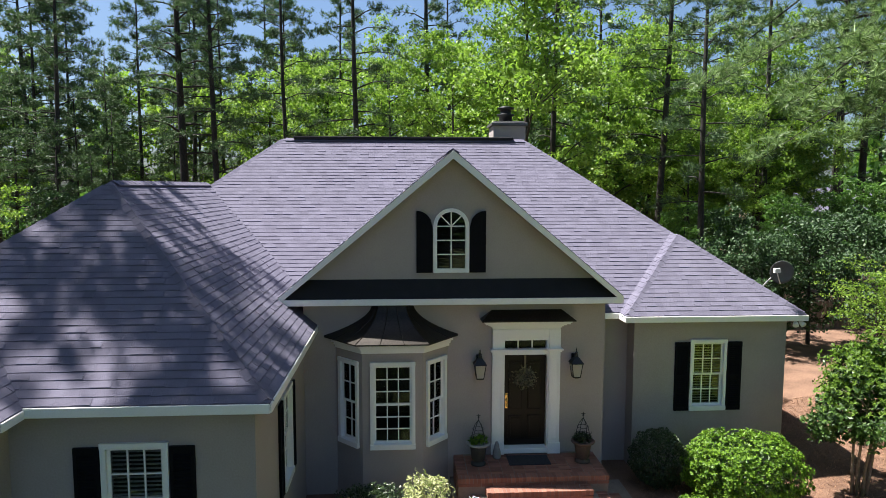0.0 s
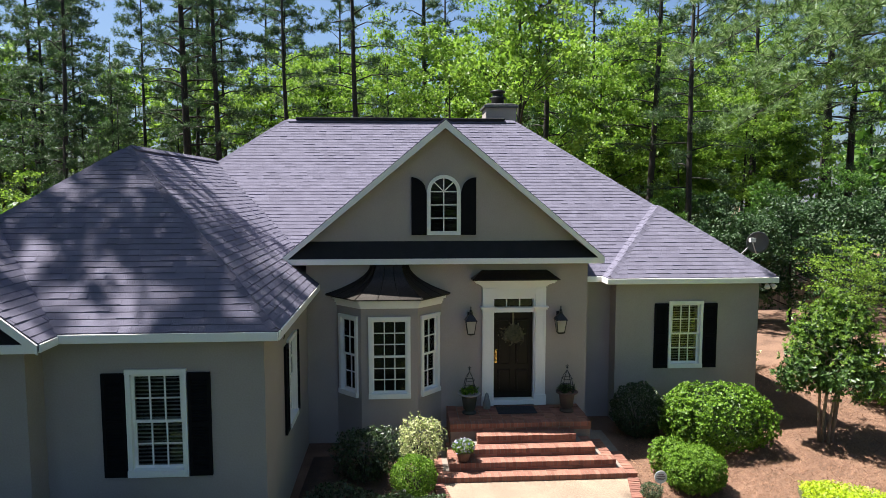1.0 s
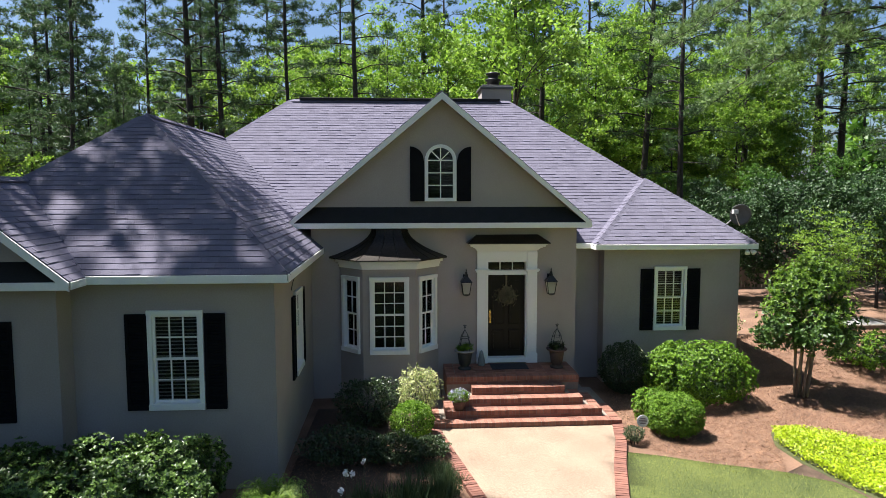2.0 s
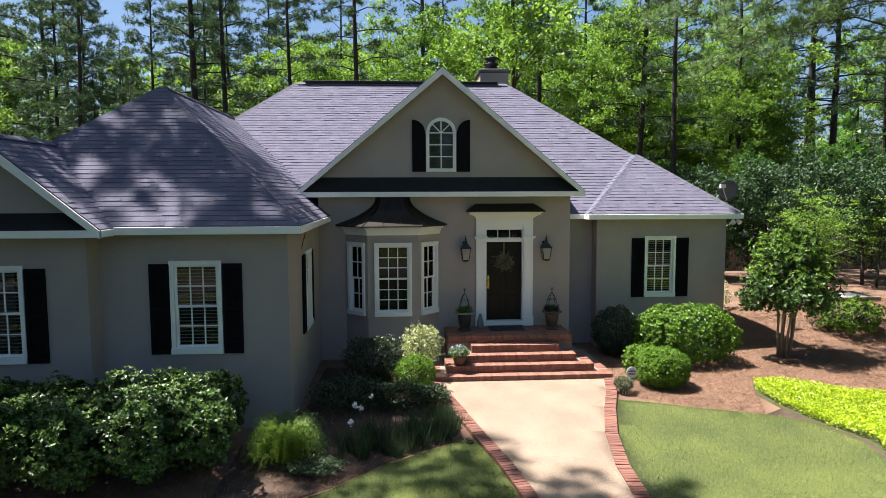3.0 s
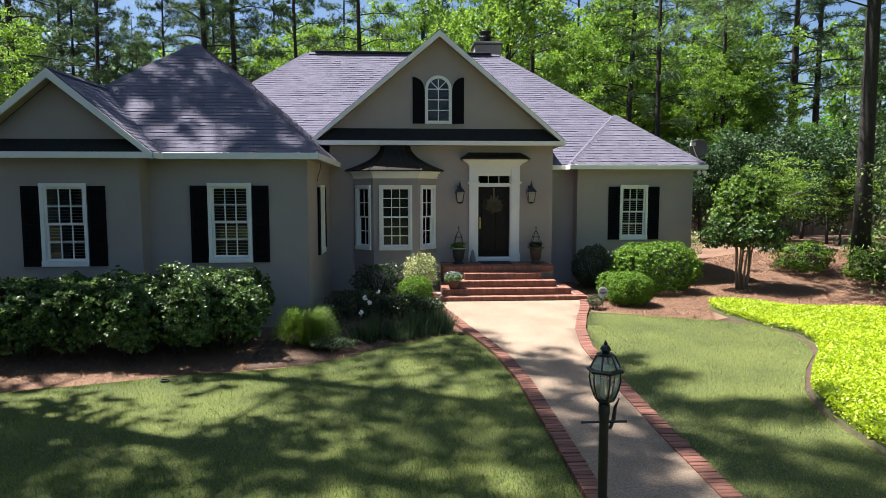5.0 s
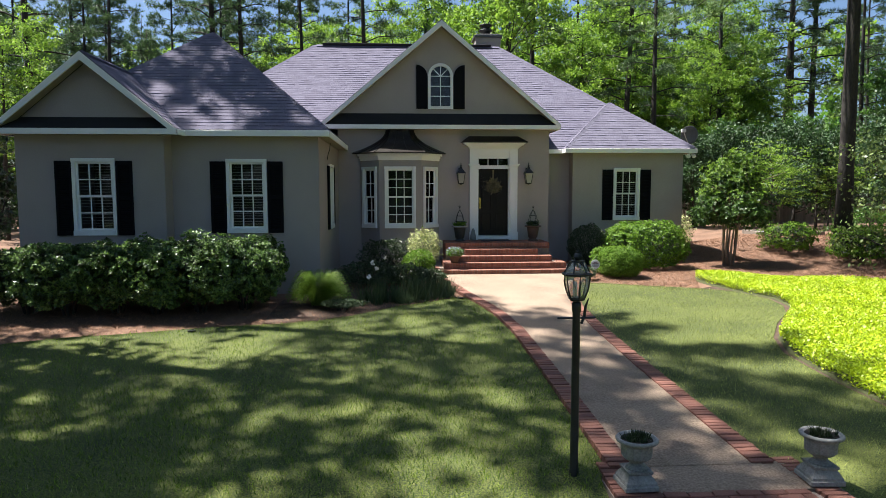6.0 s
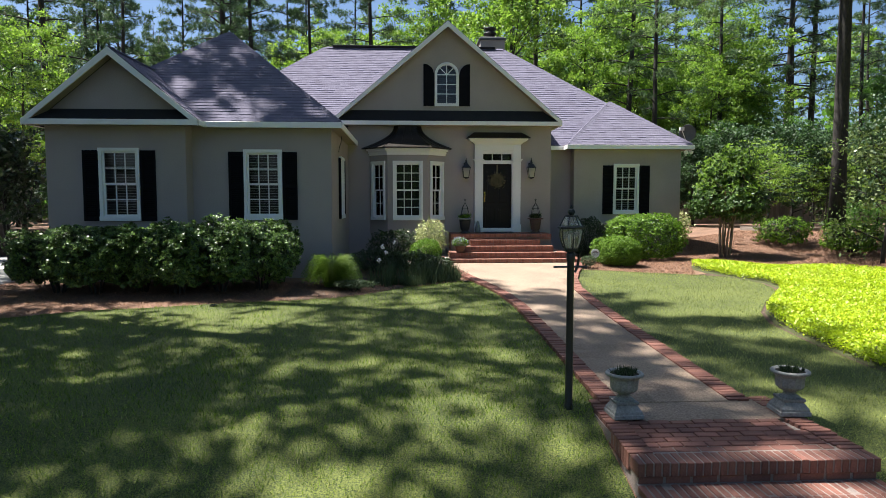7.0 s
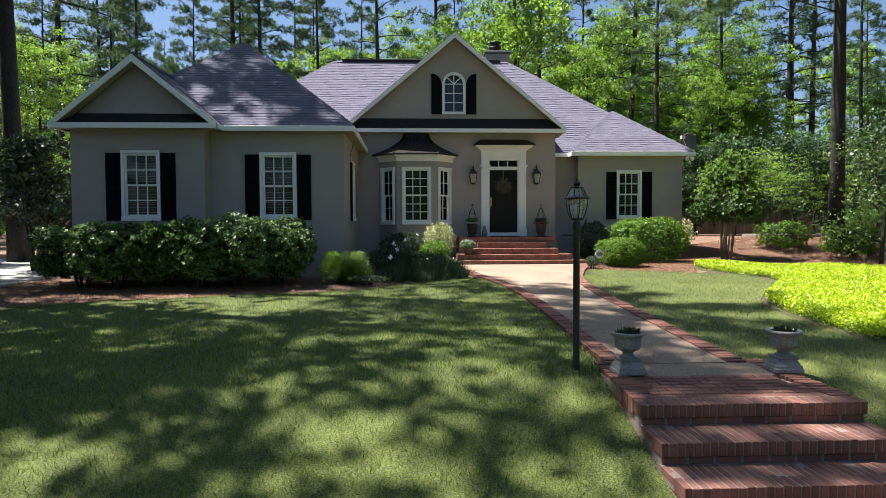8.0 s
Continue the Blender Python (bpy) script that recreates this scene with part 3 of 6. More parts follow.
shuttered(-9.12, 0.885, 1.29, 2.905, facing_front(GGAB_Y), 0.345)
shuttered(-6.07, 0.875, 1.295, 2.915, facing_front(GAR_Y), 0.345)
shuttered(4.27, 0.83, 1.31, 2.915, facing_front(WING_Y), 0.345)
shuttered(-2.25, 0.86, 1.27, 2.89, facing_right(-4.5), 0.30)
for (p, q), w_, cols, rows in zip(zip(bay_pts, bay_pts[1:]), (0.60, 0.875, 0.60), (2, 3, 2), (2, 3, 2)):
    m, length = along(p, q)
    window(length / 2, w_, 1.17, 2.90, m, cols, rows, blind=False, label="white bay window with a grid of small panes")

# arched window in the gable
m = facing_front(MAIN_Y)
bm = bmesh.new()
slab(bm, arch_loop(ARC, ARW, ARZ0, ARS), [arch_loop(ARC, ARW - 0.15, ARZ0 + 0.08, ARS)], 0.12, m @ Matrix.Translation((0, -0.045, 0)))
arched = part("window", bm, M_TRIM, house, "white round-headed window with a fan of bars")
bm = bmesh.new()
ri = (ARW - 0.15) / 2
z_b, step_ = ARZ0 + 0.08, (ARS - ARZ0 - 0.08) / 3
box(bm, ARC - 0.012, ARC + 0.012, 0.0, 0.03, z_b, ARS + ri, m)
for i in (1, 2, 3):
    box(bm, ARC - ri, ARC + ri, 0.003, 0.028, z_b + i * step_ - 0.012, z_b + i * step_ + 0.012, m)
for ang in (45, 135):
    d = Matrix.Translation((ARC, 0, ARS)) @ Matrix.Rotation(-radians(ang), 4, "Y")
    box(bm, 0, ri, 0.004, 0.027, -0.012, 0.012, m @ d)
part("sash", bm, M_TRIM, arched)
for i in range(3):
    for a_, b_ in ((ARC - ri, ARC), (ARC, ARC + ri)):
        part("pane", boxes((a_, b_, 0.012, 0.016, z_b + i * step_, z_b + (i + 1) * step_), m=m), M_GLASS, arched).visible_shadow = False
for k in range(4):
    fan = [(ARC, ARS)] + [(ARC + ri * math.cos(math.pi * (k * 4 + i) / 16), ARS + ri * math.sin(math.pi * (k * 4 + i) / 16)) for i in range(5)]
    bm = bmesh.new()
    slab(bm, fan, [], 0.004, m @ Matrix.Translation((0, 0.012, 0)))
    part("pane", bm, M_GLASS, arched).visible_shadow = False
for s in (-1, 1):
    inner, wd = ARW / 2 + 0.012, 0.325
    prof = [(ARC + s * (inner + wd), ARZ0), (ARC + s * inner, ARZ0)] + [(ARC + s * (inner + wd * i / 8), ARS - 0.02 + 0.33 * math.sqrt(1 - (1 - i / 8) ** 2)) for i in range(9)]
    bm = bmesh.new()
    slab(bm, prof, [], 0.04, m @ Matrix.Translation((0, -0.045, 0)))
    part("shutter", bm, M_SHUTTER, house, "black shutter with a curved top")

# ---- roofs ----
def clip(poly, a, b, c):
    """The part of a plan polygon where a*x + b*y <= c."""
    out = []
    for p, q in zip(poly, poly[1:] + poly[:1]):
        dp, dq = a * p[0] + b * p[1] - c, a * q[0] + b * q[1] - c
        if dp <= 0:
            out.append(p)
        if (dp < 0 < dq) or (dq < 0 < dp):
            t = dp / (dp - dq)
            out.append((p[0] + t * (q[0] - p[0]), p[1] + t * (q[1] - p[1])))
    return out


def roof_planes(x0, x1, y0, y1, z, front=0.0, back=0.0, left=0.0, right=0.0):
    """Planes z = a*x + b*y + c of a roof over that rectangle, each with its plan outline."""
    planes = []
    for s, a, b, c in ((front, 0, 1, -y0), (back, 0, -1, y1), (left, 1, 0, -x0), (right, -1, 0, x1)):
        if s:
            planes.append((s * a, s * b, s * c + z))
    faces = []
    for i, (a, b, c) in enumerate(planes):
        poly = [(x0, y0), (x1, y0), (x1, y1), (x0, y1)]
        for j, (d, e, f) in enumerate(planes):
            if i != j and len(poly) > 2:
                poly = clip(poly, a - d, b - e, f - c)
        faces.append((a, b, c, poly))
    return faces


EXPOSE = 0.13


def lay_shingles(a, b, c, poly, verts, faces, singles, chosen):
    """Courses of shingles on one roof plane, each shingle a wedge with a thick lower edge."""
    s = math.hypot(a, b)
    up = (a / s, b / s)
    al = (-up[1], up[0])
    vs = [p[0] * up[0] + p[1] * up[1] for p in poly]
    lo, hi = min(vs), max(vs)
    dv = EXPOSE / math.hypot(1, s)
    k = 0
    v = lo
    while v < hi - 0.01:
        row = clip(clip(poly, up[0], up[1], v + dv), -up[0], -up[1], -v)
        if len(row) > 2:
            us = [p[0] * al[0] + p[1] * al[1] for p in row]
            u = min(us) - pyr.uniform(0, 0.3)
            while u < max(us):
                wd = pyr.uniform(0.13, 0.31)
                piece = clip(clip(row, al[0], al[1], u + wd - 0.002), -al[0], -al[1], -u)
                u += wd
                if len(piece) < 3:
                    continue
                lift = pyr.choice((0.008, 0.009, 0.012, 0.019))
                topv = []
                for x, y in piece:
                    t = (x * up[0] + y * up[1] - v) / dv
                    topv.append((x, y, a * x + b * y + c + 0.004 + lift * (1 - t)))
                n = len(topv)
                low = [(x, y, a * x + b * y + c) for x, y in piece]
                fs = [tuple(range(n))] + [(i, n + i, n + (i + 1) % n, (i + 1) % n) for i in range(n)]
                mx_, my_ = sum(p[0] for p in piece) / n, sum(p[1] for p in piece) / n
                if chosen(mx_, my_) and len(singles) < 300:
                    singles.append((topv + low, fs))
                else:
                    base = len(verts)
                    verts += topv + low
                    faces += [tuple(i + base for i in f) for f in fs]
        v += dv
        k += 1


cap_mesh = {}


def ridge_caps(p, q, parent, width=0.125, every=0.2):
    """Overlapping cap shingles along a hip or ridge, one object each on a shared mesh."""
    p, q = Vector(p), Vector(q)
    d = q - p
    p = p + d.normalized() * 0.07
    n = max(1, int((d.length - 0.07) / every))
    d.normalize()
    side = Vector((0, 0, 1)).cross(d).normalized()
    up_ = d.cross(side)
    key = (round(up_.z, 3), width)
    if key not in cap_mesh:
        h, dr = 0.030, width * 0.62 / max(up_.z, 0.3)
        e = every + 0.03
        vs = [(0, width, h - dr), (0, 0, h + 0.004), (0, -width, h - dr), (e, width, h - dr - 0.007), (e, 0, h - 0.006), (e, -width, h - dr - 0.007)]
        vs += [(x, y, z - 0.016) for x, y, z in vs]
        me = bpy.data.meshes.new("ridge_cap")
        me.from_pydata(vs, [], [(0, 1, 4, 3), (1, 2, 5, 4), (6, 9, 10, 7), (7, 10, 11, 8), (0, 6, 7, 1), (1, 7, 8, 2), (0, 3, 9, 6), (2, 8, 11, 5)])
        me.materials.append(M_SHINGLE_PIECE)
        cap_mesh[key] = me
    turn = Matrix((d, side, up_)).transposed().to_4x4()
    for i in range(n):
        ob = new("ridge_cap", cap_mesh[key])
        ob.parent = parent
        ob.matrix_basis = Matrix.Translation(p + d * (i * every)) @ turn


def roof(planes, chosen=lambda x, y: False, skip=(), thick=0.10):
    """The deck and shingles of one roof body; planes in skip stay bare, being out of sight."""
    bm = bmesh.new()
    for a, b, c, poly in planes:
        t = [bm.verts.new((x, y, a * x + b * y + c - 0.004)) for x, y in poly]
        u = [bm.verts.new((x, y, a * x + b * y + c - thick)) for x, y in poly]
        bm.faces.new(t)
        bm.faces.new(u[::-1])
        for i in range(len(t)):
            j = (i + 1) % len(t)
            bm.faces.new((t[i], u[i], u[j], t[j]))
    deck = part("roof", bm, M_DECK, house, "grey shingled roof")
    verts, faces, singles = [], [], []
    for i, (a, b, c, poly) in enumerate(planes):
        if i not in skip:
            lay_shingles(a, b, c, poly, verts, faces, singles, chosen)
    ob = raw("shingles", verts, faces, M_SHINGLE, deck)
    tagged(ob, "weathered grey asphalt shingles in courses", "", "", "stuff")
    return deck, singles


ROOF_Z = 3.52
A = roof_planes(-10.85, 6.35, 0.95, 10.9, ROOF_Z - 0.02, front=0.83, back=0.83, left=0.83, right=0.772)
roof_a, _ = roof(A, skip=(1,))
Wn = roof_planes(2.30, 6.35, 0.50, 6.5, ROOF_Z - 0.02, front=0.83, left=0.85, right=0.76)
roof_w, _ = roof(Wn)
B = roof_planes(-10.95, -4.23, -4.88, 4.5, ROOF_Z, front=0.805, left=0.845, right=0.845)
roof_b, singles_b = roof(B, chosen=lambda x, y: y < -3.0 and x > -8.2)
C = roof_planes(-10.97, -7.27, -5.38, -0.5, ROOF_Z - 0.02, left=0.83, right=0.83)
roof_c, _ = roof(C)
Dp = roof_planes(D_C - D_H, D_C + D_H, -0.44, 5.4, D_Z, left=D_S, right=D_S)
roof_d, _ = roof(Dp)
zA = ROOF_Z - 0.02
rz = zA + 4.975 * 0.83
xr, xl = 6.35 - 4.13 / 0.772, -10.85 + 4.975
ridge_caps((xl, 5.925, rz), (xr, 5.925, rz), roof_a)
ridge_caps((6.35, 0.95, zA), (xr, 5.925, rz), roof_a)
ridge_caps((-10.85, 0.95, zA), (xl, 5.925, rz), roof_a)
wx = 2.30 + 4.05 * 0.76 / 1.61
wz = (wx - 2.30) * 0.85
wy = 0.5 + wz / 0.83
ridge_caps((2.30, 0.5, zA), (wx, wy, zA + wz), roof_w, 0.155)
ridge_caps((6.35, 0.5, zA), (wx, wy, zA + wz), roof_w)
bh = 3.36 * 0.845
by = -4.88 + bh / 0.805
ridge_caps((-4.23, -4.88, ROOF_Z), (-7.59, by, ROOF_Z + bh), roof_b)
ridge_caps((-10.95, -4.88, ROOF_Z), (-7.59, by, ROOF_Z + bh), roof_b)
ridge_caps((-7.59, by, ROOF_Z + bh), (-7.59, 4.4, ROOF_Z + bh), roof_b)
ridge_caps((-9.12, -5.38, zA + 1.535), (-9.12, -1.2, zA + 1.535), roof_c)
ridge_caps((D_C, -0.44, D_Z + D_H * D_S), (D_C, 5.0, D_Z + D_H * D_S), roof_d)
# dark ridge vent along the main ridge
part("ridge_vent", boxes((xl + 0.3, xr - 0.3, 5.80, 6.05, rz + 0.0, rz + 0.075), bevel=0.01), M_DECK, roof_a, "dark ridge vent")


def fascia(x0, x1, y0, y1, z0, z1, label="white painted fascia"):
    part("fascia", boxes((x0, x1, y0, y1, z0, z1), bevel=0.006), M_TRIM, house, label)


FZ0, FZ1 = 3.385, 3.515
fascia(-7.30, -4.23, -4.90, -4.86, FZ0, FZ1)
fascia(-4.25, -4.21, -4.855, 0.9, FZ0, FZ1)
fascia(2.28, 6.37, 0.47, 0.51, FZ0 - 0.02, FZ1 - 0.02)
fascia(6.335, 6.375, 0.515, 10.9, FZ0 - 0.02, FZ1 - 0.02)
fascia(2.275, 2.315, 0.515, 0.95, FZ0 - 0.02, FZ1 - 0.02)
fascia(1.66, 2.272, 0.93, 0.97, FZ0 - 0.02, FZ1 - 0.02)
fascia(-11.02, -10.98, -5.35, 10.9, FZ0, FZ1)
fascia(-10.97, -7.27, -5.41, -5.37, FZ0 - 0.01, FZ1 - 0.02)
fascia(-7.29, -7.25, -5.365, -4.905, FZ0 - 0.005, FZ1 - 0.02)
fascia(D_C - D_H + 0.02, D_C + D_H - 0.02, -0.47, -0.43, D_Z - 0.15, D_Z - 0.03)
fascia(D_C + D_H - 0.04, D_C + D_H, -0.425, 0.9, D_Z - 0.15, D_Z - 0.03)


def soffit(x0, x1, y0, y1, z):
    part("soffit", boxes((x0, x1, y0, y1, z, z + 0.015)), M_SOFFIT, house, "painted soffit under the eave")


soffit(-7.23, -4.26, -4.855, -4.55, FZ0 + 0.01)
soffit(-4.5, -4.26, -4.54, 0.0, FZ0 + 0.012)
soffit(-10.96, -7.30, -5.365, -5.0, FZ0 + 0.005)
soffit(2.32, 6.33, 0.515, 0.76, FZ0 - 0.01)
soffit(6.05, 6.33, 0.77, 10.8, FZ0 - 0.008)
soffit(1.64, 2.30, 0.975, 1.2, FZ0 - 0.012)
soffit(D_C - D_H + 0.05, D_C + D_H - 0.06, -0.425, MAIN_Y, D_Z - 0.145)
soffit(1.63, D_C + D_H - 0.05, -0.11, 1.1, D_Z - 0.14)


def rake(cx, half, zb, slope, y, drop=0.17, label="white painted rake board"):
    """Boards up the two slopes of a gable, with the sloping soffit behind them."""
    for s in (-1, 1):
        bm = bmesh.new()
        prof = [(cx + s * half, zb - 0.012), (cx, zb + half * slope - 0.012), (cx, zb + half * slope - 0.012 - drop * 1.3), (cx + s * (half - 0.0), zb - 0.012 - drop * 1.0)]
        slab(bm, prof, [], 0.035, facing_front(y - 0.035))
        part("rake_board", bm, M_TRIM, house, label)
        bm = bmesh.new()
        prof = [(cx + s * (half - 0.1), zb - 0.115 + 0.1 * slope), (cx, zb + half * slope - 0.115), (cx, zb + half * slope - 0.13), (cx + s * (half - 0.1), zb - 0.13 + 0.1 * slope)]
        slab(bm, prof, [], 0.3, facing_front(y + 0.002))
        part("soffit", bm, M_SOFFIT, house)


rake(D_C, D_H, D_Z, D_S, -0.445, 0.125)
rake(-9.12, 1.85, zA, 0.83, -5.385, 0.13)


def pent(x0, x1, y0, y1, z0, z1, slope_in):
    """The little skirt roof across the foot of a gable."""
    bm = bmesh.new()
    v = [bm.verts.new(p) for p in ((x0, y0, z0), (x1, y0, z0), (x1 - slope_in, y1, z1), (x0 + slope_in, y1, z1), (x0, y0, z0 - 0.03), (x1, y0, z0 - 0.03), (x1 - slope_in, y1, z0 - 0.03), (x0 + slope_in, y1, z0 - 0.03))]
    for f in ((0, 1, 2, 3), (4, 7, 6, 5), (0, 4, 5, 1), (1, 5, 6, 2), (3, 2, 6, 7), (0, 3, 7, 4)):
        bm.faces.new([v[i] for i in f])
    # shade under the gable overhang is put into the skirt's near-black colour
    part("skirt_roof", bm, M_DECK, house, "shingled skirt across the gable foot, coloured near-black for its shade")


pent(D_C - D_H + 0.12, D_C + D_H - 0.12, -0.43, MAIN_Y, D_Z - 0.02, D_Z + 0.32, 0.36)
pent(-10.84, -7.40, -5.37, GGAB_Y, zA - 0.01, zA + 0.26, 0.32)

# chimney
chim = part("chimney", boxes((0.18, 1.14, 6.3, 7.3, 6.0, 8.08), bevel=0.01), M_WALL, house, "grey painted chimney")
part("cap", boxes((0.12, 1.20, 6.24, 7.36, 8.08, 8.17), (0.20, 1.12, 6.32, 7.28, 8.17, 8.22), bevel=0.012), M_GREY, chim)
bm = bmesh.new()
lathe(bm, [(0.20, 8.22), (0.20, 8.40), (0.26, 8.41), (0.26, 8.46), (0.17, 8.47), (0.17, 8.60), (0.24, 8.61), (0.24, 8.66), (0.10, 8.70)], 18, (0.62, 6.8, 0))
part("flue", bm, M_IRON, chim, "black metal flue with a rain cap", True)

# bay roof and cornice
bm = bmesh.new()
eave = [(-4.10, MAIN_Y), (-3.42, -0.93), (-2.03, -0.93), (-1.40, MAIN_Y)]
topl = [(-3.12, MAIN_Y), (-3.0, -0.28), (-2.46, -0.28), (-2.32, MAIN_Y)]
rings = []
for i in range(13):
    t = i / 12
    f = 1 - (1 - t) ** 2.1
    rings.append([bm.verts.new((e[0] + (q[0] - e[0]) * f, e[1] + (q[1] - e[1]) * f, 3.30 + 0.68 * t)) for e, q in zip(eave, topl)])
for a_, b_ in zip(rings, rings[1:]):
    for i in range(3):
        bm.faces.new((a_[i], a_[i + 1], b_[i + 1], b_[i]))
under = [bm.verts.new((e[0], e[1], 3.275)) for e in eave]
for i in range(3):
    bm.faces.new((rings[0][i], under[i], under[i + 1], rings[0][i + 1]))
bm.faces.new(under[::-1])
bm.faces.new(rings[-1])
bayroof = part("bay_roof", bm, M_COPPER, house, "dark bronze flared metal roof over the bay")
bm = bmesh.new()
for k in (0.0, 1 / 3, 2 / 3, 1.0):
    for j in ((0, 1), (1, 2), (2, 3)):
        pts = []
        for i in range(13):
            f = 1 - (1 - i / 12) ** 2.1
            e = Vector(eave[j[0]]).lerp(Vector(eave[j[1]]), k)
            q = Vector(topl[j[0]]).lerp(Vector(topl[j[1]]), k)
            p = e.lerp(q, f)
            pts.append((p.x, p.y, 3.305 + 0.68 * i / 12))
        tube(bm, pts, [0.008] * 13, 4)
part("seam", bm, M_COPPER, bayroof)
for p, q in zip(bay_pts, bay_pts[1:]):
    m, length = along(p, q)
    bm = bmesh.new()
    for o, z0, z1 in ((0.03, 3.08, 3.14), (0.06, 3.14, 3.21), (0.13, 3.21, 3.27)):
        e0 = o * 0.42 if p != bay_pts[0] else 0.0
        e1 = o * 0.42 if q != bay_pts[3] else 0.0
        box(bm, -e0, length + e1, -o, 0.02, z0, z1, m)
    part("bay_cornice", bm, M_TRIM, house, "white moulded cornice under the bay roof")

# ---- front door and its surround ----
door = part("door", boxes((-0.44, 0.44, 0.0, 0.05, 0.91, 2.86)), M_DOOR, house, "dark stained panelled front door")
for x0, x1, z0, z1 in ((-0.34, -0.06, 1.05, 1.55), (0.06, 0.34, 1.05, 1.55), (-0.34, -0.06, 1.68, 2.70), (0.06, 0.34, 1.68, 2.70)):
    bm = bmesh.new()
    box(bm, x0, x1, -0.012, 0.0, z0, z1)
    bmesh.ops.bevel(bm, geom=bm.edges[:], offset=0.01, segments=1, affect="EDGES")
    box(bm, x0 + 0.05, x1 - 0.05, -0.022, -0.010, z0 + 0.05, z1 - 0.05)
    part("panel", bm, M_DOOR, door)
bm = bmesh.new()
box(bm, -0.405, -0.355, -0.012, 0.0, 1.70, 2.02)
tube(bm, [(-0.38, -0.01, 1.74), (-0.38, -0.06, 1.76), (-0.38, -0.065, 1.88), (-0.38, -0.01, 1.92)], [0.011] * 4, 8)
lathe(bm, [(0.028, 0), (0.028, 0.02)], 12, (-0.38, -0.02, 1.98))
part("handle", bm, M_BRASS, door, "brass door handle set")
part("threshold", boxes((-0.47, 0.47, -0.2, 0.06, 0.80, 0.905), bevel=0.006), M_TRIM, house, "white door sill")
sur = part("door_surround", boxes((-0.70, -0.47, -0.19, MAIN_Y, 0.785, 2.93), (0.47, 0.70, -0.19, MAIN_Y, 0.785, 2.93)), M_TRIM, house, "white classical door surround")
part("jamb", boxes((-0.47, -0.44, -0.13, 0.05, 0.905, 3.26), (0.44, 0.47, -0.13, 0.05, 0.905, 3.26), (-0.44, 0.44, -0.13, 0.05, 2.86, 2.96), (-0.44, 0.44, -0.13, 0.05, 3.16, 3.26)), M_TRIM, sur)
for s in (-1, 1):
    c = s * 0.585
    part("plinth", boxes((c - 0.135, c + 0.135, -0.215, -0.192, 0.785, 1.02), bevel=0.006), M_TRIM, sur)
    part("pilaster_panel", boxes((c - 0.075, c - 0.06, -0.203, -0.19, 1.08, 2.80), (c + 0.06, c + 0.075, -0.203, -0.19, 1.08, 2.80), (c - 0.06, c + 0.06, -0.203, -0.19, 2.785, 2.80), (c - 0.06, c + 0.06, -0.203, -0.19, 1.08, 1.095)), M_TRIM, sur)
    part("capital", boxes((c - 0.14, c + 0.14, -0.225, MAIN_Y, 2.93, 2.965), (c - 0.165, c + 0.165, -0.25, MAIN_Y, 2.965, 3.0), bevel=0.004), M_TRIM, sur)
    part("block", boxes((c - 0.115, c + 0.115, -0.19, MAIN_Y, 3.0, 3.40)), M_TRIM, sur)
part("frieze", boxes((-0.468, 0.468, -0.175, MAIN_Y, 3.262, 3.40), (-0.70, 0.70, -0.165, MAIN_Y, 3.40, 3.44)), M_TRIM, sur)
bm = bmesh.new()
for o, z0, z1 in ((0.02, 3.44, 3.47), (0.05, 3.47, 3.50), (0.10, 3.50, 3.53), (0.16, 3.53, 3.57), (0.19, 3.57, 3.60)):
    box(bm, -0.70 - o, 0.70 + o, -0.19 - o, MAIN_Y, z0, z1)
part("cornice", bm, M_TRIM, sur)
for i in range(3):
    x0 = -0.44 + i * 0.2934
    part("transom_pane", boxes((x0, x0 + 0.285, 0.0, 0.004, 2.96, 3.16)), M_GLASS, sur).visible_shadow = False
for x0 in (-0.158, 0.135):
    part("transom_bar", boxes((x0, x0 + 0.023, -0.02, 0.02, 2.96, 3.16)), M_TRIM, sur)
bm = bmesh.new()
v = [bm.verts.new(p) for p in ((-0.95, -0.44, 3.603), (0.95, -0.44, 3.603), (0.95, MAIN_Y, 3.603), (-0.95, MAIN_Y, 3.603), (-0.95, -0.44, 3.625), (0.95, -0.44, 3.625), (0.72, MAIN_Y, 3.80), (-0.72, MAIN_Y, 3.80), (0.95, MAIN_Y, 3.625), (-0.95, MAIN_Y, 3.625))]
for f in ((0, 3, 2, 1), (0, 1, 5, 4), (4, 5, 6, 7), (5, 8, 6), (4, 7, 9), (1, 2, 8, 5), (0, 4, 9, 3), (2, 3, 9, 7, 6, 8)):
    bm.faces.new([v[i] for i in f])
part("hood", bm, M_COPPER, house, "dark metal hood over the door")

# added partitions and floors; the rooms' darkness is in their near-black colour
part("added_partition", boxes((-4.2, 1.4, 2.6, 2.7, -0.3, 3.9), (2.8, 5.8, 3.6, 3.7, -0.3, 3.4), (-10.3, -4.75, -2.4, -2.3, -0.3, 3.4)), M_DARK, house)
part("added_floor", boxes((-4.2, 1.4, 0.09, 2.59, 0.70, 0.74), (2.8, 5.8, 0.97, 3.59, 0.70, 0.74), (-10.3, -7.75, -4.7, -2.41, 0.70, 0.74), (-7.55, -4.75, -4.33, -2.41, 0.70, 0.74)), M_DARK, house)

# ---- brick porch and steps ----
porch = thing("porch_steps", "red brick porch with wide flared brick steps", "steps", kind="structure")
RISE = 0.157
STEPS = [(-1.88, 2.02, -2.40), (-1.57, 1.69, -2.12), (-1.27, 1.36, -1.85), (-0.97, 1.04, -1.57), (-1.49, 1.42, -1.30)]


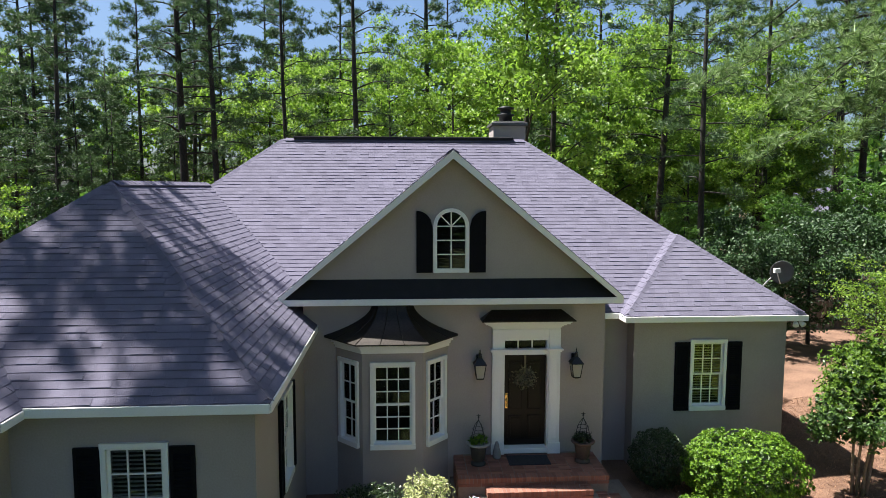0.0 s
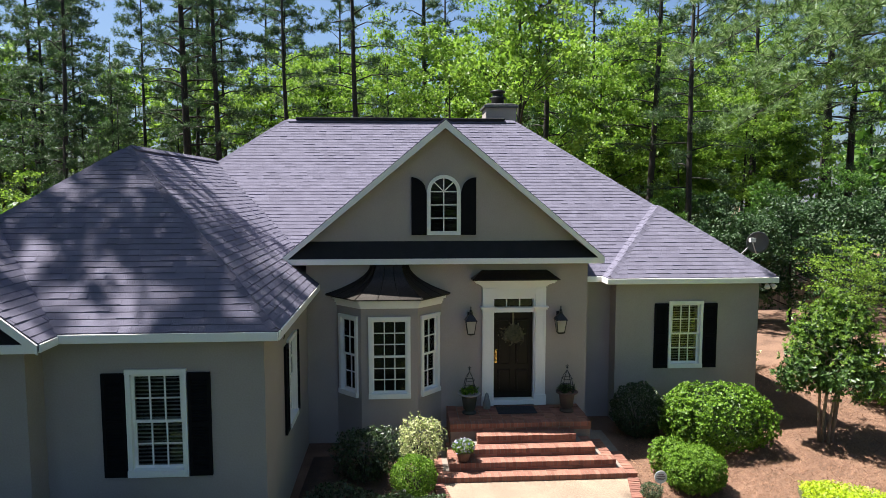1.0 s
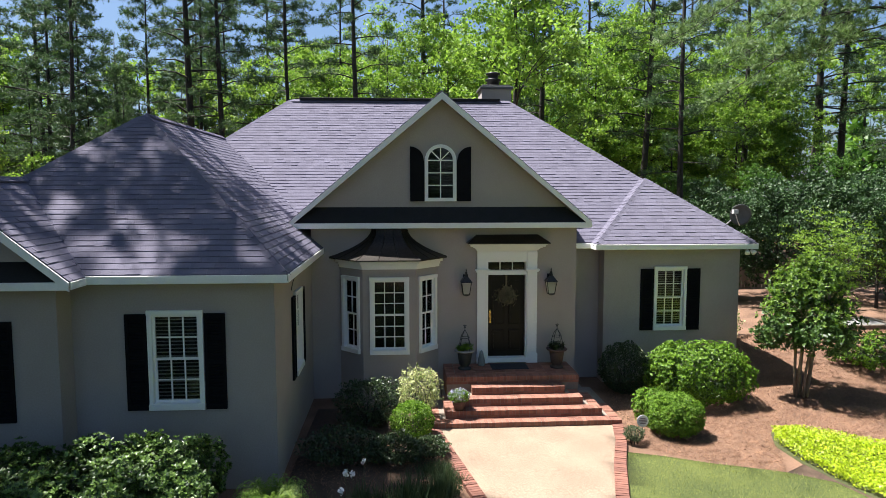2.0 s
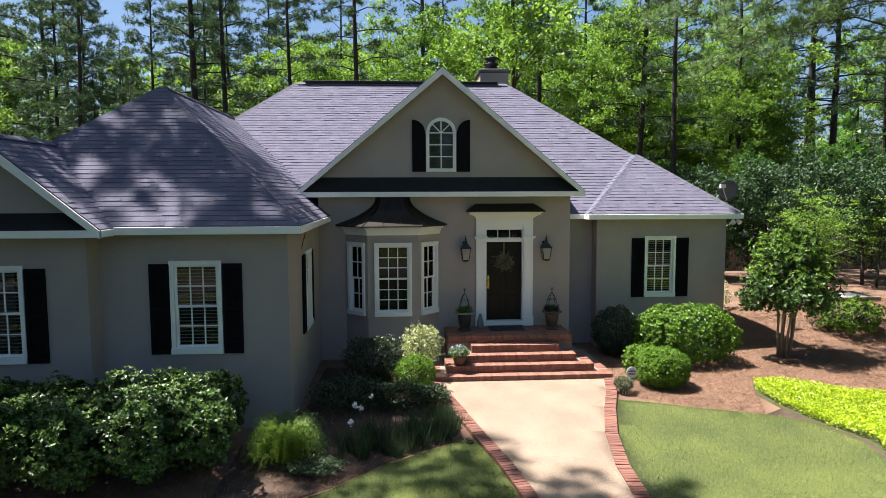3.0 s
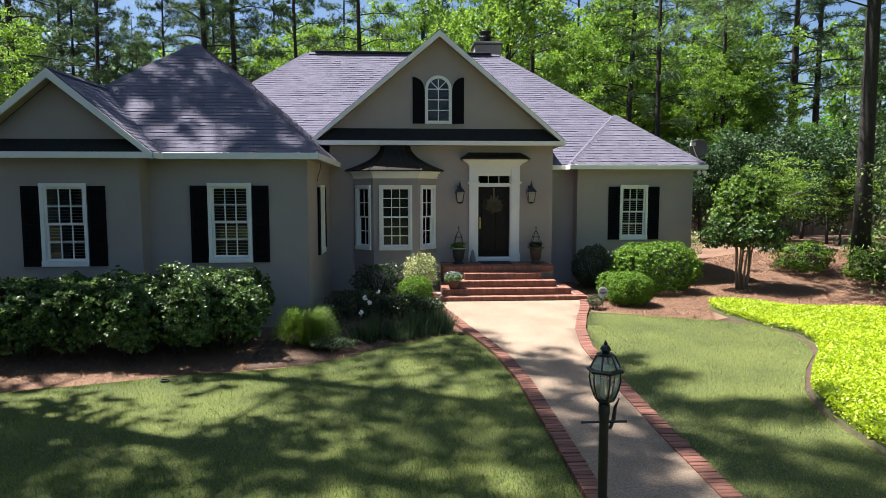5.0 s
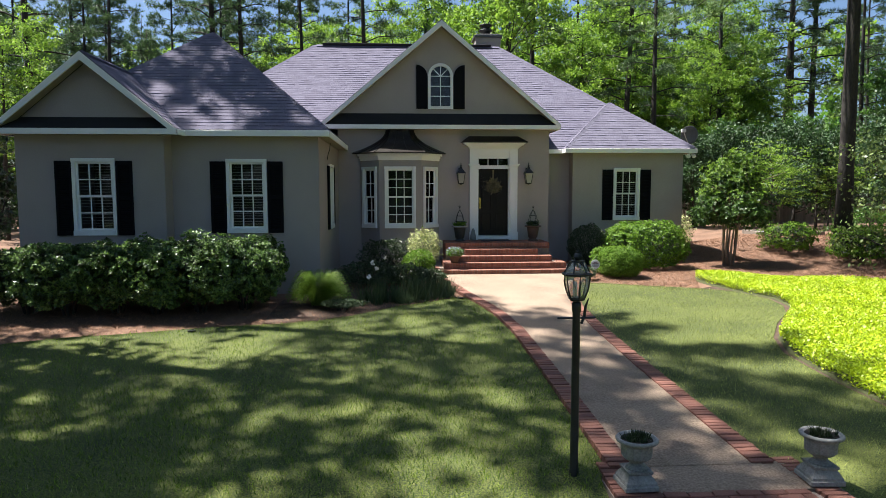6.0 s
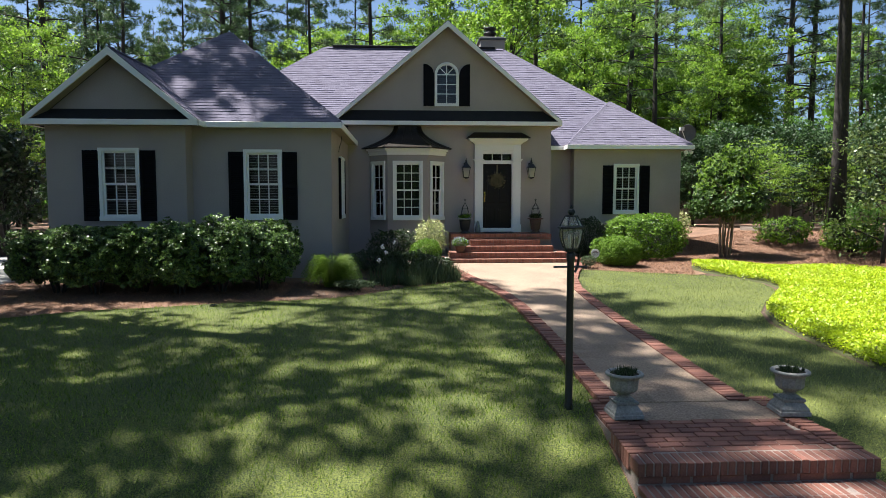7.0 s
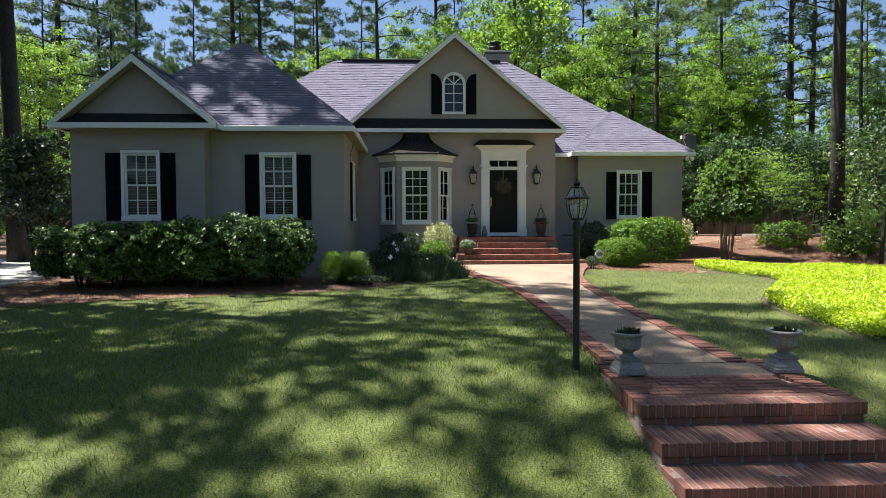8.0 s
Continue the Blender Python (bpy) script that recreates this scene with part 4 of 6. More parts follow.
def brick_row(bm, x0, x1, y0, y1, z0, z1, n, along_x=True, gap=0.009, jig=0.003):
    for i in range(n):
        j = [pyr.uniform(-jig, jig) for _ in range(3)]
        if along_x:
            a_, b_ = x0 + (x1 - x0) * i / n, x0 + (x1 - x0) * (i + 1) / n
            box(bm, a_ + gap / 2, b_ - gap / 2, y0 + j[0], y1, z0, z1 + j[1])
        else:
            a_, b_ = y0 + (y1 - y0) * i / n, y0 + (y1 - y0) * (i + 1) / n
            box(bm, x0 + j[0], x1 + j[2], a_ + gap / 2, b_ - gap / 2, z0, z1 + j[1])


for k, (x0, x1, y0) in enumerate(STEPS):
    z1 = RISE * (k + 1)
    z0 = RISE * k
    part("step_core", boxes((x0 + 0.012, x1 - 0.012, y0 + 0.012, MAIN_Y - 0.003, (z0 if k < 4 else 0) - (0.3 if k in (0, 4) else 0.0), z1 - 0.008)), M_MORTAR, porch, "pale mortar between the bricks")
    bm = bmesh.new()
    n = int((x1 - x0) / 0.072)
    brick_row(bm, x0, x1, y0, y0 + 0.2, z1 - 0.095, z1, n)
    brick_row(bm, x0, x1, y0 + 0.003, y0 + 0.1, z0 - (0.2 if k == 0 else 0), z1 - 0.104, int((x1 - x0) / 0.21))
    ny = int((MAIN_Y - 0.2 - y0) / 0.072)
    for xa, xb in ((x0, x0 + 0.2), (x1 - 0.2, x1)):
        brick_row(bm, xa, xb, y0 + 0.209, y0 + 0.209 + min(ny, 12 if k < 4 else 99) * 0.072, z1 - 0.095 - (0.7 if k == 4 else 0.06), z1, min(ny, 12 if k < 4 else 13), False)
    if k == 4:
        yy = y0 + 0.21
        while yy < MAIN_Y - 0.1:
            brick_row(bm, x0 + 0.209, x1 - 0.209, yy, yy + 0.09, z1 - 0.05, z1 - 0.002, int((x1 - x0 - 0.4) / 0.21))
            yy += 0.1
    else:
        brick_row(bm, x0 + 0.209, x1 - 0.209, y0 + 0.209, y0 + 0.30, z1 - 0.05, z1 - 0.002, int((x1 - x0 - 0.4) / 0.21))
    part("brickwork", bm, M_BRICKS, porch, "red bricks laid on edge")
tagged(finish("door_mat", boxes((-0.42, 0.42, -0.75, -0.28, 0.785, 0.80), bevel=0.004), M_MAT), "dark door mat lying at the front door", "mat")


# ---- brick landing and steps towards the street ----
front = thing("street_steps", "dark red brick landing and steps of the front walk", "steps", kind="structure")
LX0, LX1 = -0.90, 1.15
LAND = [(-15.0, -0.375), (-15.46, -0.555), (-15.92, -0.735), (-16.38, -0.915), (-16.84, -1.09)]
walk_edge = thing("walk_border", "red brick borders along the front walk", "brick border", kind="structure")
brick_mesh = {}


def brick(dx, dy, dz, parent, m):
    """One brick, an object of its own on a shared mesh."""
    key = (round(dx, 3), round(dy, 3), round(dz, 3))
    if key not in brick_mesh:
        bm = boxes((-dx / 2, dx / 2, -dy / 2, dy / 2, -dz, 0), bevel=0.005)
        me = bpy.data.meshes.new("brick")
        bm.to_mesh(me)
        bm.free()
        me.materials.append(M_BRICK)
        brick_mesh[key] = me
    ob = new("brick", brick_mesh[key])
    ob.parent = parent
    ob.matrix_basis = m
    return ob


def border(line, side, lift=0.075):
    """Bricks laid across the edge of the walk, one by one along the line."""
    pts = [Vector(p) for p in line]
    total = sum((b - a).length for a, b in zip(pts, pts[1:]))
    n = int(total / 0.078)
    for i in range(n):
        s = (i + 0.5) * total / n
        for a, b in zip(pts, pts[1:]):
            if s <= (b - a).length:
                break
            s -= (b - a).length
        d = (b - a).normalized()
        p = a + d * s
        nrm = Vector((-d.y, d.x)) * side
        c = p + nrm * 0.10
        brick(0.215, 0.071, 0.16, walk_edge, pose(c.x, c.y, gz(c.x, c.y) + lift + pyr.uniform(-0.006, 0.006), pyr.uniform(-1.2, 1.2), pyr.uniform(-1.2, 1.2), math.degrees(math.atan2(nrm.y, nrm.x)) + pyr.uniform(-1.5, 1.5)))


border([(a - 0.06, b) for a, b in WALK_L], 1)
border([(a + 0.06, b) for a, b in WALK_R], -1)
part("border_mortar", boxes((-0.90, -0.66, -13.6, -8.3, -0.9, -0.46)), M_MORTAR, walk_edge)
n = int((LX1 - LX0) / 0.068)
for k, (y, z) in enumerate(LAND):
    back = -13.6 if k == 0 else LAND[k - 1][0] + 0.06
    part("core", boxes((LX0 + 0.01, LX1 - 0.01, y + 0.008, back, z - 0.112, z - 0.007), (LX0 + 0.02, LX1 - 0.02, y + 0.034, back, z - 0.5, z - 0.112)), M_MORTARPALE, front, "pale mortar between the bricks")
    for i in range(n):
        x = LX0 + (i + 0.5) * (LX1 - LX0) / n
        brick(0.055, 0.21, 0.115, front, pose(x, y + 0.105, z + pyr.uniform(-0.004, 0.003), pyr.uniform(-1, 1), pyr.uniform(-1, 1), pyr.uniform(-1, 1)))
    m_ = int((LX1 - LX0) / 0.215)
    for i in range(m_):
        x = LX0 + 0.01 + (i + 0.5) * (LX1 - LX0 - 0.02) / m_
        brick(0.202, 0.10, 0.06, front, pose(x, y + 0.078, z - 0.125))
    if k:
        for i in range(n):
            x = LX0 + (i + 0.5) * (LX1 - LX0) / n
            brick(0.055, 0.25, 0.06, front, pose(x, y + 0.345, z + pyr.uniform(-0.004, 0.003) - 0.003, pyr.uniform(-1, 1), pyr.uniform(-1, 1), pyr.uniform(-1, 1)))
# the end of the walk slab, and flat bricks between it and the first step
bm = bmesh.new()
v = [bm.verts.new(p) for p in ((-0.68, -14.06, -0.352), (0.92, -14.06, -0.352), (0.86, -13.55, -0.319), (-0.68, -13.55, -0.319))]
u = [bm.verts.new((p.co.x, p.co.y, -0.5)) for p in v]
bm.faces.new(v)
for i in range(4):
    bm.faces.new((v[i], u[i], u[(i + 1) % 4], v[(i + 1) % 4]))
part("walk_slab", bm, M_WALK, front, "tan exposed aggregate slab")
part("bedding", boxes((LX0 + 0.2, LX1 - 0.22, -14.8, -14.07, -0.5, -0.39)), M_MORTARPALE, front)
yy = -14.76
row = 0
while yy < -14.1:
    x, end, first = LX0 + 0.218, LX1 - 0.218 - 0.19 * (yy + 14.76), row % 2
    while end - x > 0.05:
        ln = min(0.096 if first else 0.202, end - x)
        ln, first = (0.202 if ln > 0.15 else 0.096 if ln > 0.08 else 0.05), 0
        brick(ln, 0.094, 0.06, front, pose(x + ln / 2, yy + 0.05, -0.376 + 0.028 * (yy + 14.76) / 0.7 + pyr.uniform(-0.003, 0.003), pyr.uniform(-0.7, 0.7), pyr.uniform(-0.7, 0.7), pyr.uniform(-1, 1)))
        x += ln + 0.011
    yy += 0.104
    row += 1
for xa, xb in ((LX0 + 0.105, LX0 + 0.13), (LX1 - 0.105, LX1 - 0.24)):
    for i in range(18):
        f = i / 17
        brick(0.21, 0.062, 0.16, front, pose(xa + (xb - xa) * f, -14.75 + i * 0.074, -0.370 + 0.055 * f + pyr.uniform(-0.005, 0.005), pyr.uniform(-1, 1), pyr.uniform(-1, 1), pyr.uniform(-1.5, 1.5)))

# ---- lamps, pots and small things ----
def wall_lantern(x, y, z):
    ob = thing("wall_lantern", "black iron wall lantern with glass panes beside the front door", "lantern", (x, y, z), group="lanterns beside the front door")
    bm = boxes((-0.05, 0.05, -0.02, 0.0, 0.20, 0.42), bevel=0.004)
    tube(bm, [(0, -0.01, 0.36), (0, -0.08, 0.44), (0, -0.15, 0.46), (0, -0.16, 0.36)], [0.011] * 4, 6)
    lathe(bm, [(0.018, 0.44), (0.026, 0.47), (0.008, 0.50), (0.012, 0.53), (0.002, 0.56)], 8, (0, -0.16, 0))
    part("bracket", bm, M_IRON, ob)
    bm = bmesh.new()
    lathe(bm, [(0.16, 0.27), (0.155, 0.285), (0.06, 0.38), (0.04, 0.39), (0.035, 0.44)], 4, (0, -0.16, 0))
    part("roof", bm, M_IRON, ob)
    bm = bmesh.new()
    for i in range(4):
        a = math.pi / 4 + i * math.pi / 2
        tube(bm, [(0.085 * math.cos(a), -0.16 + 0.085 * math.sin(a), 0.0), (0.135 * math.cos(a), -0.16 + 0.135 * math.sin(a), 0.275)], [0.008, 0.008], 5)
    lathe(bm, [(0.02, -0.03), (0.095, 0.0), (0.095, 0.018)], 4, (0, -0.16, 0))
    part("cage", bm, M_IRON, ob)
    bm = bmesh.new()
    lathe(bm, [(0.085, 0.02), (0.13, 0.27)], 4, (0, -0.16, 0))
    part("glass", bm, M_LANTERNGLASS, ob).visible_shadow = False
    bm = bmesh.new()
    for dx in (-0.025, 0.025):
        lathe(bm, [(0.011, 0.02), (0.011, 0.13), (0.006, 0.16)], 8, (dx, -0.16, 0))
    part("candle", bm, M_BULB, ob)
    ob.scale = (1.15, 1.15, 1.08)
    return ob


wall_lantern(-0.97, MAIN_Y, 2.43)
wall_lantern(1.00, MAIN_Y, 2.43)

# lamp post on the lawn
PX, PY = -1.13, -13.65
PZ = gz(PX, PY)
post = thing("lamp_post", "dark green lamp post with a glass lantern beside the walk", "street lamp", (PX, PY, PZ))
bm = bmesh.new()
lathe(bm, [(0.044, -0.1), (0.044, 0.06), (0.037, 0.08), (0.035, 1.50), (0.042, 1.52), (0.042, 1.58), (0.035, 1.60)], 14)
part("post", bm, M_POST, post, "", True)
bm = bmesh.new()
tube(bm, [(-0.17, 0, 1.455), (0.17, 0, 1.455)], [0.010, 0.010], 8)
part("crossbar", bm, M_POST, post)
LB = 1.61
bm = bmesh.new()
lathe(bm, [(0.06, LB), (0.075, LB + 0.015), (0.075, LB + 0.03)], 6)
part("lantern_base", bm, M_POST, post)
prof = [(0.072, LB + 0.03), (0.098, LB + 0.10), (0.112, LB + 0.17), (0.108, LB + 0.225)]
bm = bmesh.new()
lathe(bm, prof, 6)
part("glass", bm, M_LAMPGLASS, post, "glass panes with a pale veil for their brightness").visible_shadow = False
for i in range(6):
    a = 2 * math.pi * (i + 0.5) / 6
    bm = bmesh.new()
    tube(bm, [(r * 1.02 * math.cos(a), r * 1.02 * math.sin(a), z) for r, z in prof], [0.007] * 4, 5)
    part("cage_bar", bm, M_POST, post)
bm = bmesh.new()
lathe(bm, [(0.118, LB + 0.222), (0.135, LB + 0.225), (0.138, LB + 0.24), (0.112, LB + 0.252), (0.108, LB + 0.245)], 6)
part("lantern_rim", bm, M_POST, post)
roof_prof = [(0.110, LB + 0.25), (0.085, LB + 0.30), (0.062, LB + 0.343)]
bm = bmesh.new()
lathe(bm, roof_prof, 6)
part("roof_glass", bm, M_LAMPGLASS, post, "small sloping glass panes").visible_shadow = False
for i in range(6):
    a = 2 * math.pi * i / 6
    bm = bmesh.new()
    tube(bm, [(r * 1.02 * math.cos(a), r * 1.02 * math.sin(a), z) for r, z in roof_prof], [0.007] * 3, 5)
    part("rib", bm, M_POST, post)
bm = bmesh.new()
lathe(bm, [(0.066, LB + 0.34), (0.066, LB + 0.355), (0.022, LB + 0.36), (0.04, LB + 0.385), (0.03, LB + 0.41), (0.012, LB + 0.42), (0.015, LB + 0.43), (0.002, LB + 0.455)], 6)
part("lantern_roof", bm, M_POST, post)
bm = bmesh.new()
for i in range(3):
    a = 2 * math.pi * i / 3
    lathe(bm, [(0.010, LB + 0.03), (0.010, LB + 0.12), (0.012, LB + 0.125), (0.007, LB + 0.17)], 8, (0.028 * math.cos(a), 0.028 * math.sin(a), 0))
part("candle", bm, M_BULB, post)
bm = bmesh.new()
tube(bm, [(0.045, 0, 1.40), (0.075, 0.01, 1.47), (0.085, 0.01, 1.56), (0.11, 0.0, 1.63)], [0.012, 0.015, 0.013, 0.004], 6)
part("finial_hook", bm, M_POST, post)


def tuft_array(c, n, length, width, spread=1.0, up=0.6):
    """Narrow blades that fan out from each centre."""
    k = len(c)
    base = np.repeat(c, n, 0)
    d = rnd.normal(0, 1, (k * n, 3)) * spread + np.array([0, 0, up])
    d /= np.linalg.norm(d, axis=1)[:, None] + 1e-9
    s = np.cross(d, rnd.normal(0, 1, (k * n, 3)))
    s /= np.linalg.norm(s, axis=1)[:, None] + 1e-9
    ln = (length * rnd.uniform(0.6, 1.15, k * n))[:, None]
    wd = (width * rnd.uniform(0.7, 1.2, k * n))[:, None]
    return np.stack([base - s * wd, base + s * wd, base + d * ln], 1)


def street_urn(x, y, z, turn):
    ob = thing("urn", "weathered grey cast stone urn with low dark plants beside the walk", "planter", (x, y, z), turn, group="urns by the street steps")
    bm = boxes((-0.165, 0.165, -0.165, 0.165, 0.0, 0.05), bevel=0.008)
    lathe(bm, [(0.215, 0.05), (0.21, 0.075), (0.165, 0.125), (0.15, 0.14), (0.17, 0.155), (0.17, 0.175)], 4)
    part("plinth", bm, M_URN, ob)
    bm = bmesh.new()
    lathe(bm, [(0.105, 0.175), (0.10, 0.19), (0.07, 0.205), (0.06, 0.235), (0.075, 0.25), (0.115, 0.27), (0.135, 0.30)], 24)
    part("foot", bm, M_URN, ob, "", True)
    bm = bmesh.new()
    lathe(bm, [(0.125, 0.28), (0.145, 0.30), (0.15, 0.40), (0.158, 0.42)], 28, flute=0.05)
    part("bowl", bm, M_URN, ob, "fluted stone bowl")
    bm = bmesh.new()
    lathe(bm, [(0.158, 0.42), (0.172, 0.43), (0.198, 0.445), (0.202, 0.462), (0.19, 0.475), (0.168, 0.475), (0.155, 0.455)], 28)
    part("rim", bm, M_URN, ob, "", True)
    bm = bmesh.new()
    lathe(bm, [(0.156, 0.44), (0.15, 0.46)], 20)
    part("soil", bm, M_SOIL, ob)
    n = 34
    a, r = rnd.uniform(0, 6.28, n), 0.13 * np.sqrt(rnd.uniform(0, 1, n))
    part_c = np.stack([r * np.cos(a), r * np.sin(a), np.full(n, 0.455)], -1)
    quads("plant", tuft_array(part_c, 10, 0.085, 0.006, 0.6, 1.2), M_DARKLEAF, ob, "low dark spiky plants")
    return ob


for ux, ut in ((-0.66, 3), (0.99, -4)):
    street_urn(ux, -13.93, -0.336, ut).scale = (0.9, 0.9, 0.9)


def porch_pot(x, y, z, rim_mat, body_mat, label, leaf):
    ob = thing("porch_planter", label, "planter", (x, y, z), group="planters beside the door")
    bm = bmesh.new()
    lathe(bm, [(0.15, 0.0), (0.15, 0.03), (0.10, 0.05), (0.10, 0.08), (0.13, 0.11), (0.165, 0.34), (0.17, 0.40)], 22)
    part("pot", bm, body_mat, ob, "", True)
    bm = bmesh.new()
    lathe(bm, [(0.17, 0.40), (0.235, 0.41), (0.24, 0.435), (0.19, 0.44), (0.17, 0.425)], 22)
    part("rim", bm, rim_mat, ob, "", True)
    bm = bmesh.new()
    for i in range(4):
        a = math.pi / 4 + i * math.pi / 2
        tube(bm, [(0.13 * math.cos(a), 0.13 * math.sin(a), 0.42), (0.15 * math.cos(a), 0.15 * math.sin(a), 0.60), (0.09 * math.cos(a), 0.09 * math.sin(a), 0.78), (0, 0, 0.90)], [0.007] * 4, 5)
    for zz, rr in ((0.56, 0.15), (0.72, 0.115)):
        tube(bm, [(rr * math.cos(2 * math.pi * i / 14), rr * math.sin(2 * math.pi * i / 14), zz) for i in range(15)], [0.005] * 15, 4)
    tube(bm, [(0, 0, 0.89), (0, 0, 1.02)], [0.006, 0.006], 5)
    lathe(bm, [(0.002, 0.93), (0.024, 0.955), (0.002, 0.985)], 8)
    tube(bm, [(-0.04, 0, 0.99), (0.04, 0, 0.99)], [0.006, 0.006], 5)
    part("trellis", bm, M_IRON, ob, "black wire obelisk")
    n = 60
    a, r = rnd.uniform(0, 6.28, n), 0.17 * np.sqrt(rnd.uniform(0, 1, n))
    c = np.stack([r * np.cos(a), r * np.sin(a), rnd.uniform(0.43, 0.52, n)], -1)
    quads("plant", tuft_array(c, 7, 0.10, 0.012, 0.8, 0.8), leaf, ob, "short leafy plants")
    return ob


porch_pot(-1.03, -0.62, 0.785, M_URN, M_LEAD, "dark planter with a pale rim, green plants and a wire obelisk", M_BOX)
porch_pot(1.08, -0.62, 0.785, M_TERRA, M_TERRA, "brown clay planter with a wire obelisk", M_DARKLEAF)

pot = thing("flower_pot", "dark pot of pale lavender flowers standing on brick steps", "flower pot", (-1.28, -1.98, 0.314))
bm = bmesh.new()
lathe(bm, [(0.10, 0.0), (0.15, 0.17), (0.16, 0.175), (0.16, 0.20), (0.14, 0.20)], 20)
part("pot", bm, M_TERRA, pot, "", True)
n = 1500
c = rnd.normal(0, 1, (n, 3))
c /= np.linalg.norm(c, axis=1)[:, None]
c = c * np.array([0.23, 0.21, 0.15]) * rnd.uniform(0.7, 1, n)[:, None] + np.array([0, 0, 0.27])
c = c[c[:, 2] > 0.18]
quads("foliage", leaf_array(c, 0.022, 0.55), M_BOX, pot)
c2 = c[::5] * np.array([1.05, 1.05, 1.05])
quads("bloom", leaf_array(c2, 0.02, 0.8, 0.8), M_PETALBLUE, pot, "pale lavender blooms")

bm = bmesh.new()
lathe(bm, [(0.075, 0.0), (0.085, 0.03), (0.08, 0.14), (0.055, 0.22), (0.05, 0.27), (0.03, 0.33), (0.004, 0.36)], 12)
statuette = tagged(finish("statuette", bm, M_CLAY, None, "", True), "small grey stone figure standing beside the door", "statuette")
statuette.matrix_basis = pose(-0.62, -0.36, 0.785)

wreath = thing("wreath", "dried twig wreath with pale berries hanging on the front door", "wreath", (0.0, -0.035, 2.36))
t = rnd.uniform(0, 2 * np.pi, 900)
rr = 0.15 + rnd.normal(0, 0.055, 900)
c = np.stack([rr * np.cos(t), rnd.normal(-0.02, 0.018, 900), rr * np.sin(t)], -1)
quads("leaves", leaf_array(c, 0.03, 0.3, 0.0), M_WREATH, wreath)
bm = bmesh.new()
tube(bm, [(0.155 * math.cos(i * math.pi / 12), 0, 0.155 * math.sin(i * math.pi / 12)) for i in range(25)], [0.012] * 25, 6)
part("hoop", bm, M_BARK, wreath)
part("ribbon", boxes((-0.02, 0.02, -0.012, -0.006, 0.12, 0.48)), M_WREATH, wreath, "pale hanging ribbon")

sign = thing("yard_sign", "small round white sign on a stake in the bed", "sign", (2.2, -3.05, gz(2.2, -3.05)))
bm = bmesh.new()
tube(bm, [(0, 0, -0.05), (0, 0, 0.28)], [0.007, 0.007], 6)
part("stake", bm, M_GREY, sign)
bm = bmesh.new()
lathe(bm, [(0.115, -0.006), (0.118, 0.0), (0.115, 0.006)], 20)
bmesh.ops.rotate(bm, verts=bm.verts, matrix=Matrix.Rotation(radians(84), 3, "X"))
bmesh.ops.translate(bm, verts=bm.verts, vec=(0, 0, 0.38))
part("face", bm, M_SIGN, sign)
for k, (zz, hw_) in enumerate(((0.43, 0.05), (0.40, 0.08), (0.365, 0.085), (0.335, 0.06))):
    part("bar", boxes((-hw_, hw_, -0.012, -0.008, zz - 0.008, zz + 0.008)), M_INK, sign)

for x, y in ((-1.42, -5.5), (-6.24, -8.1)):
    bm = bmesh.new()
    lathe(bm, [(0.065, 0.0), (0.07, 0.025), (0.045, 0.03), (0.04, 0.015)], 16)
    ob = finish("sprinkler_head", bm, M_POST)
    ob.matrix_basis = pose(x, y, gz(x, y) + 0.03)
    tagged(ob, "small dark green sprinkler ring set in the lawn edge", "sprinkler")

# satellite dish on the side wall, behind the wing's roof
dish = thing("satellite_dish", "grey satellite dish on a bent arm at the eave", "satellite dish", (6.75, 2.9, 3.62))
bm = bmesh.new()
rings = []
for i in range(6):
    r = 0.36 * i / 5
    rings.append([bm.verts.new((r * math.cos(2 * math.pi * k / 24) * 0.92, -0.10 * (1 - (r / 0.36) ** 2) * -1, r * math.sin(2 * math.pi * k / 24))) for k in range(24)])
for a_, b_ in zip(rings, rings[1:]):
    for k in range(24):
        bm.faces.new((a_[k], a_[(k + 1) % 24], b_[(k + 1) % 24], b_[k]))
bmesh.ops.remove_doubles(bm, verts=bm.verts, dist=0.0005)
geo = bmesh.ops.solidify(bm, geom=bm.faces[:], thickness=0.012)
bmesh.ops.transform(bm, verts=bm.verts, matrix=pose(0.42, 0, 0.50, 10, 0, -18) @ Matrix.Scale(0.86, 4))
part("reflector", bm, M_GREY, dish, "", True)
bm = bmesh.new()
tube(bm, [(-0.30, 0, -0.1), (-0.1, 0.02, 0.1), (0.15, 0.1, 0.3), (0.40, 0.12, 0.5)], [0.022] * 4, 8)
part("mast", bm, M_GREY, dish)
bm = bmesh.new()
tube(bm, [(0.42, 0.05, 0.2), (0.2, -0.25, 0.35), (0.02, -0.45, 0.58)], [0.014] * 3, 6)
box(bm, -0.05, 0.09, -0.5, -0.4, 0.55, 0.66)
part("feed_arm", bm, M_SIGN, dish, "white receiver arm")
flood = thing("flood_light", "white twin flood light under the eave corner", "flood light", (6.2, 0.62, 3.36))
bm = bmesh.new()
lathe(bm, [(0.05, 0.0), (0.05, 0.03)], 12)
part("base", bm, M_TRIM, flood)
for s in (-1, 1):
    bm = bmesh.new()
    lathe(bm, [(0.03, 0), (0.05, 0.05), (0.065, 0.12), (0.06, 0.125)], 14)
    bmesh.ops.transform(bm, verts=bm.verts, matrix=pose(0.05 * s, -0.02, -0.03, 125, 0, 25 * s))
    part("lamp_head", bm, M_TRIM, flood, "", True)
bm = bmesh.new()
tube(bm, [(-4.40, -3.05, 3.38), (-4.42, -3.02, 3.22), (-4.46, -3.0, 3.12), (-4.49, -2.98, 2.98)], [0.008] * 4, 5)
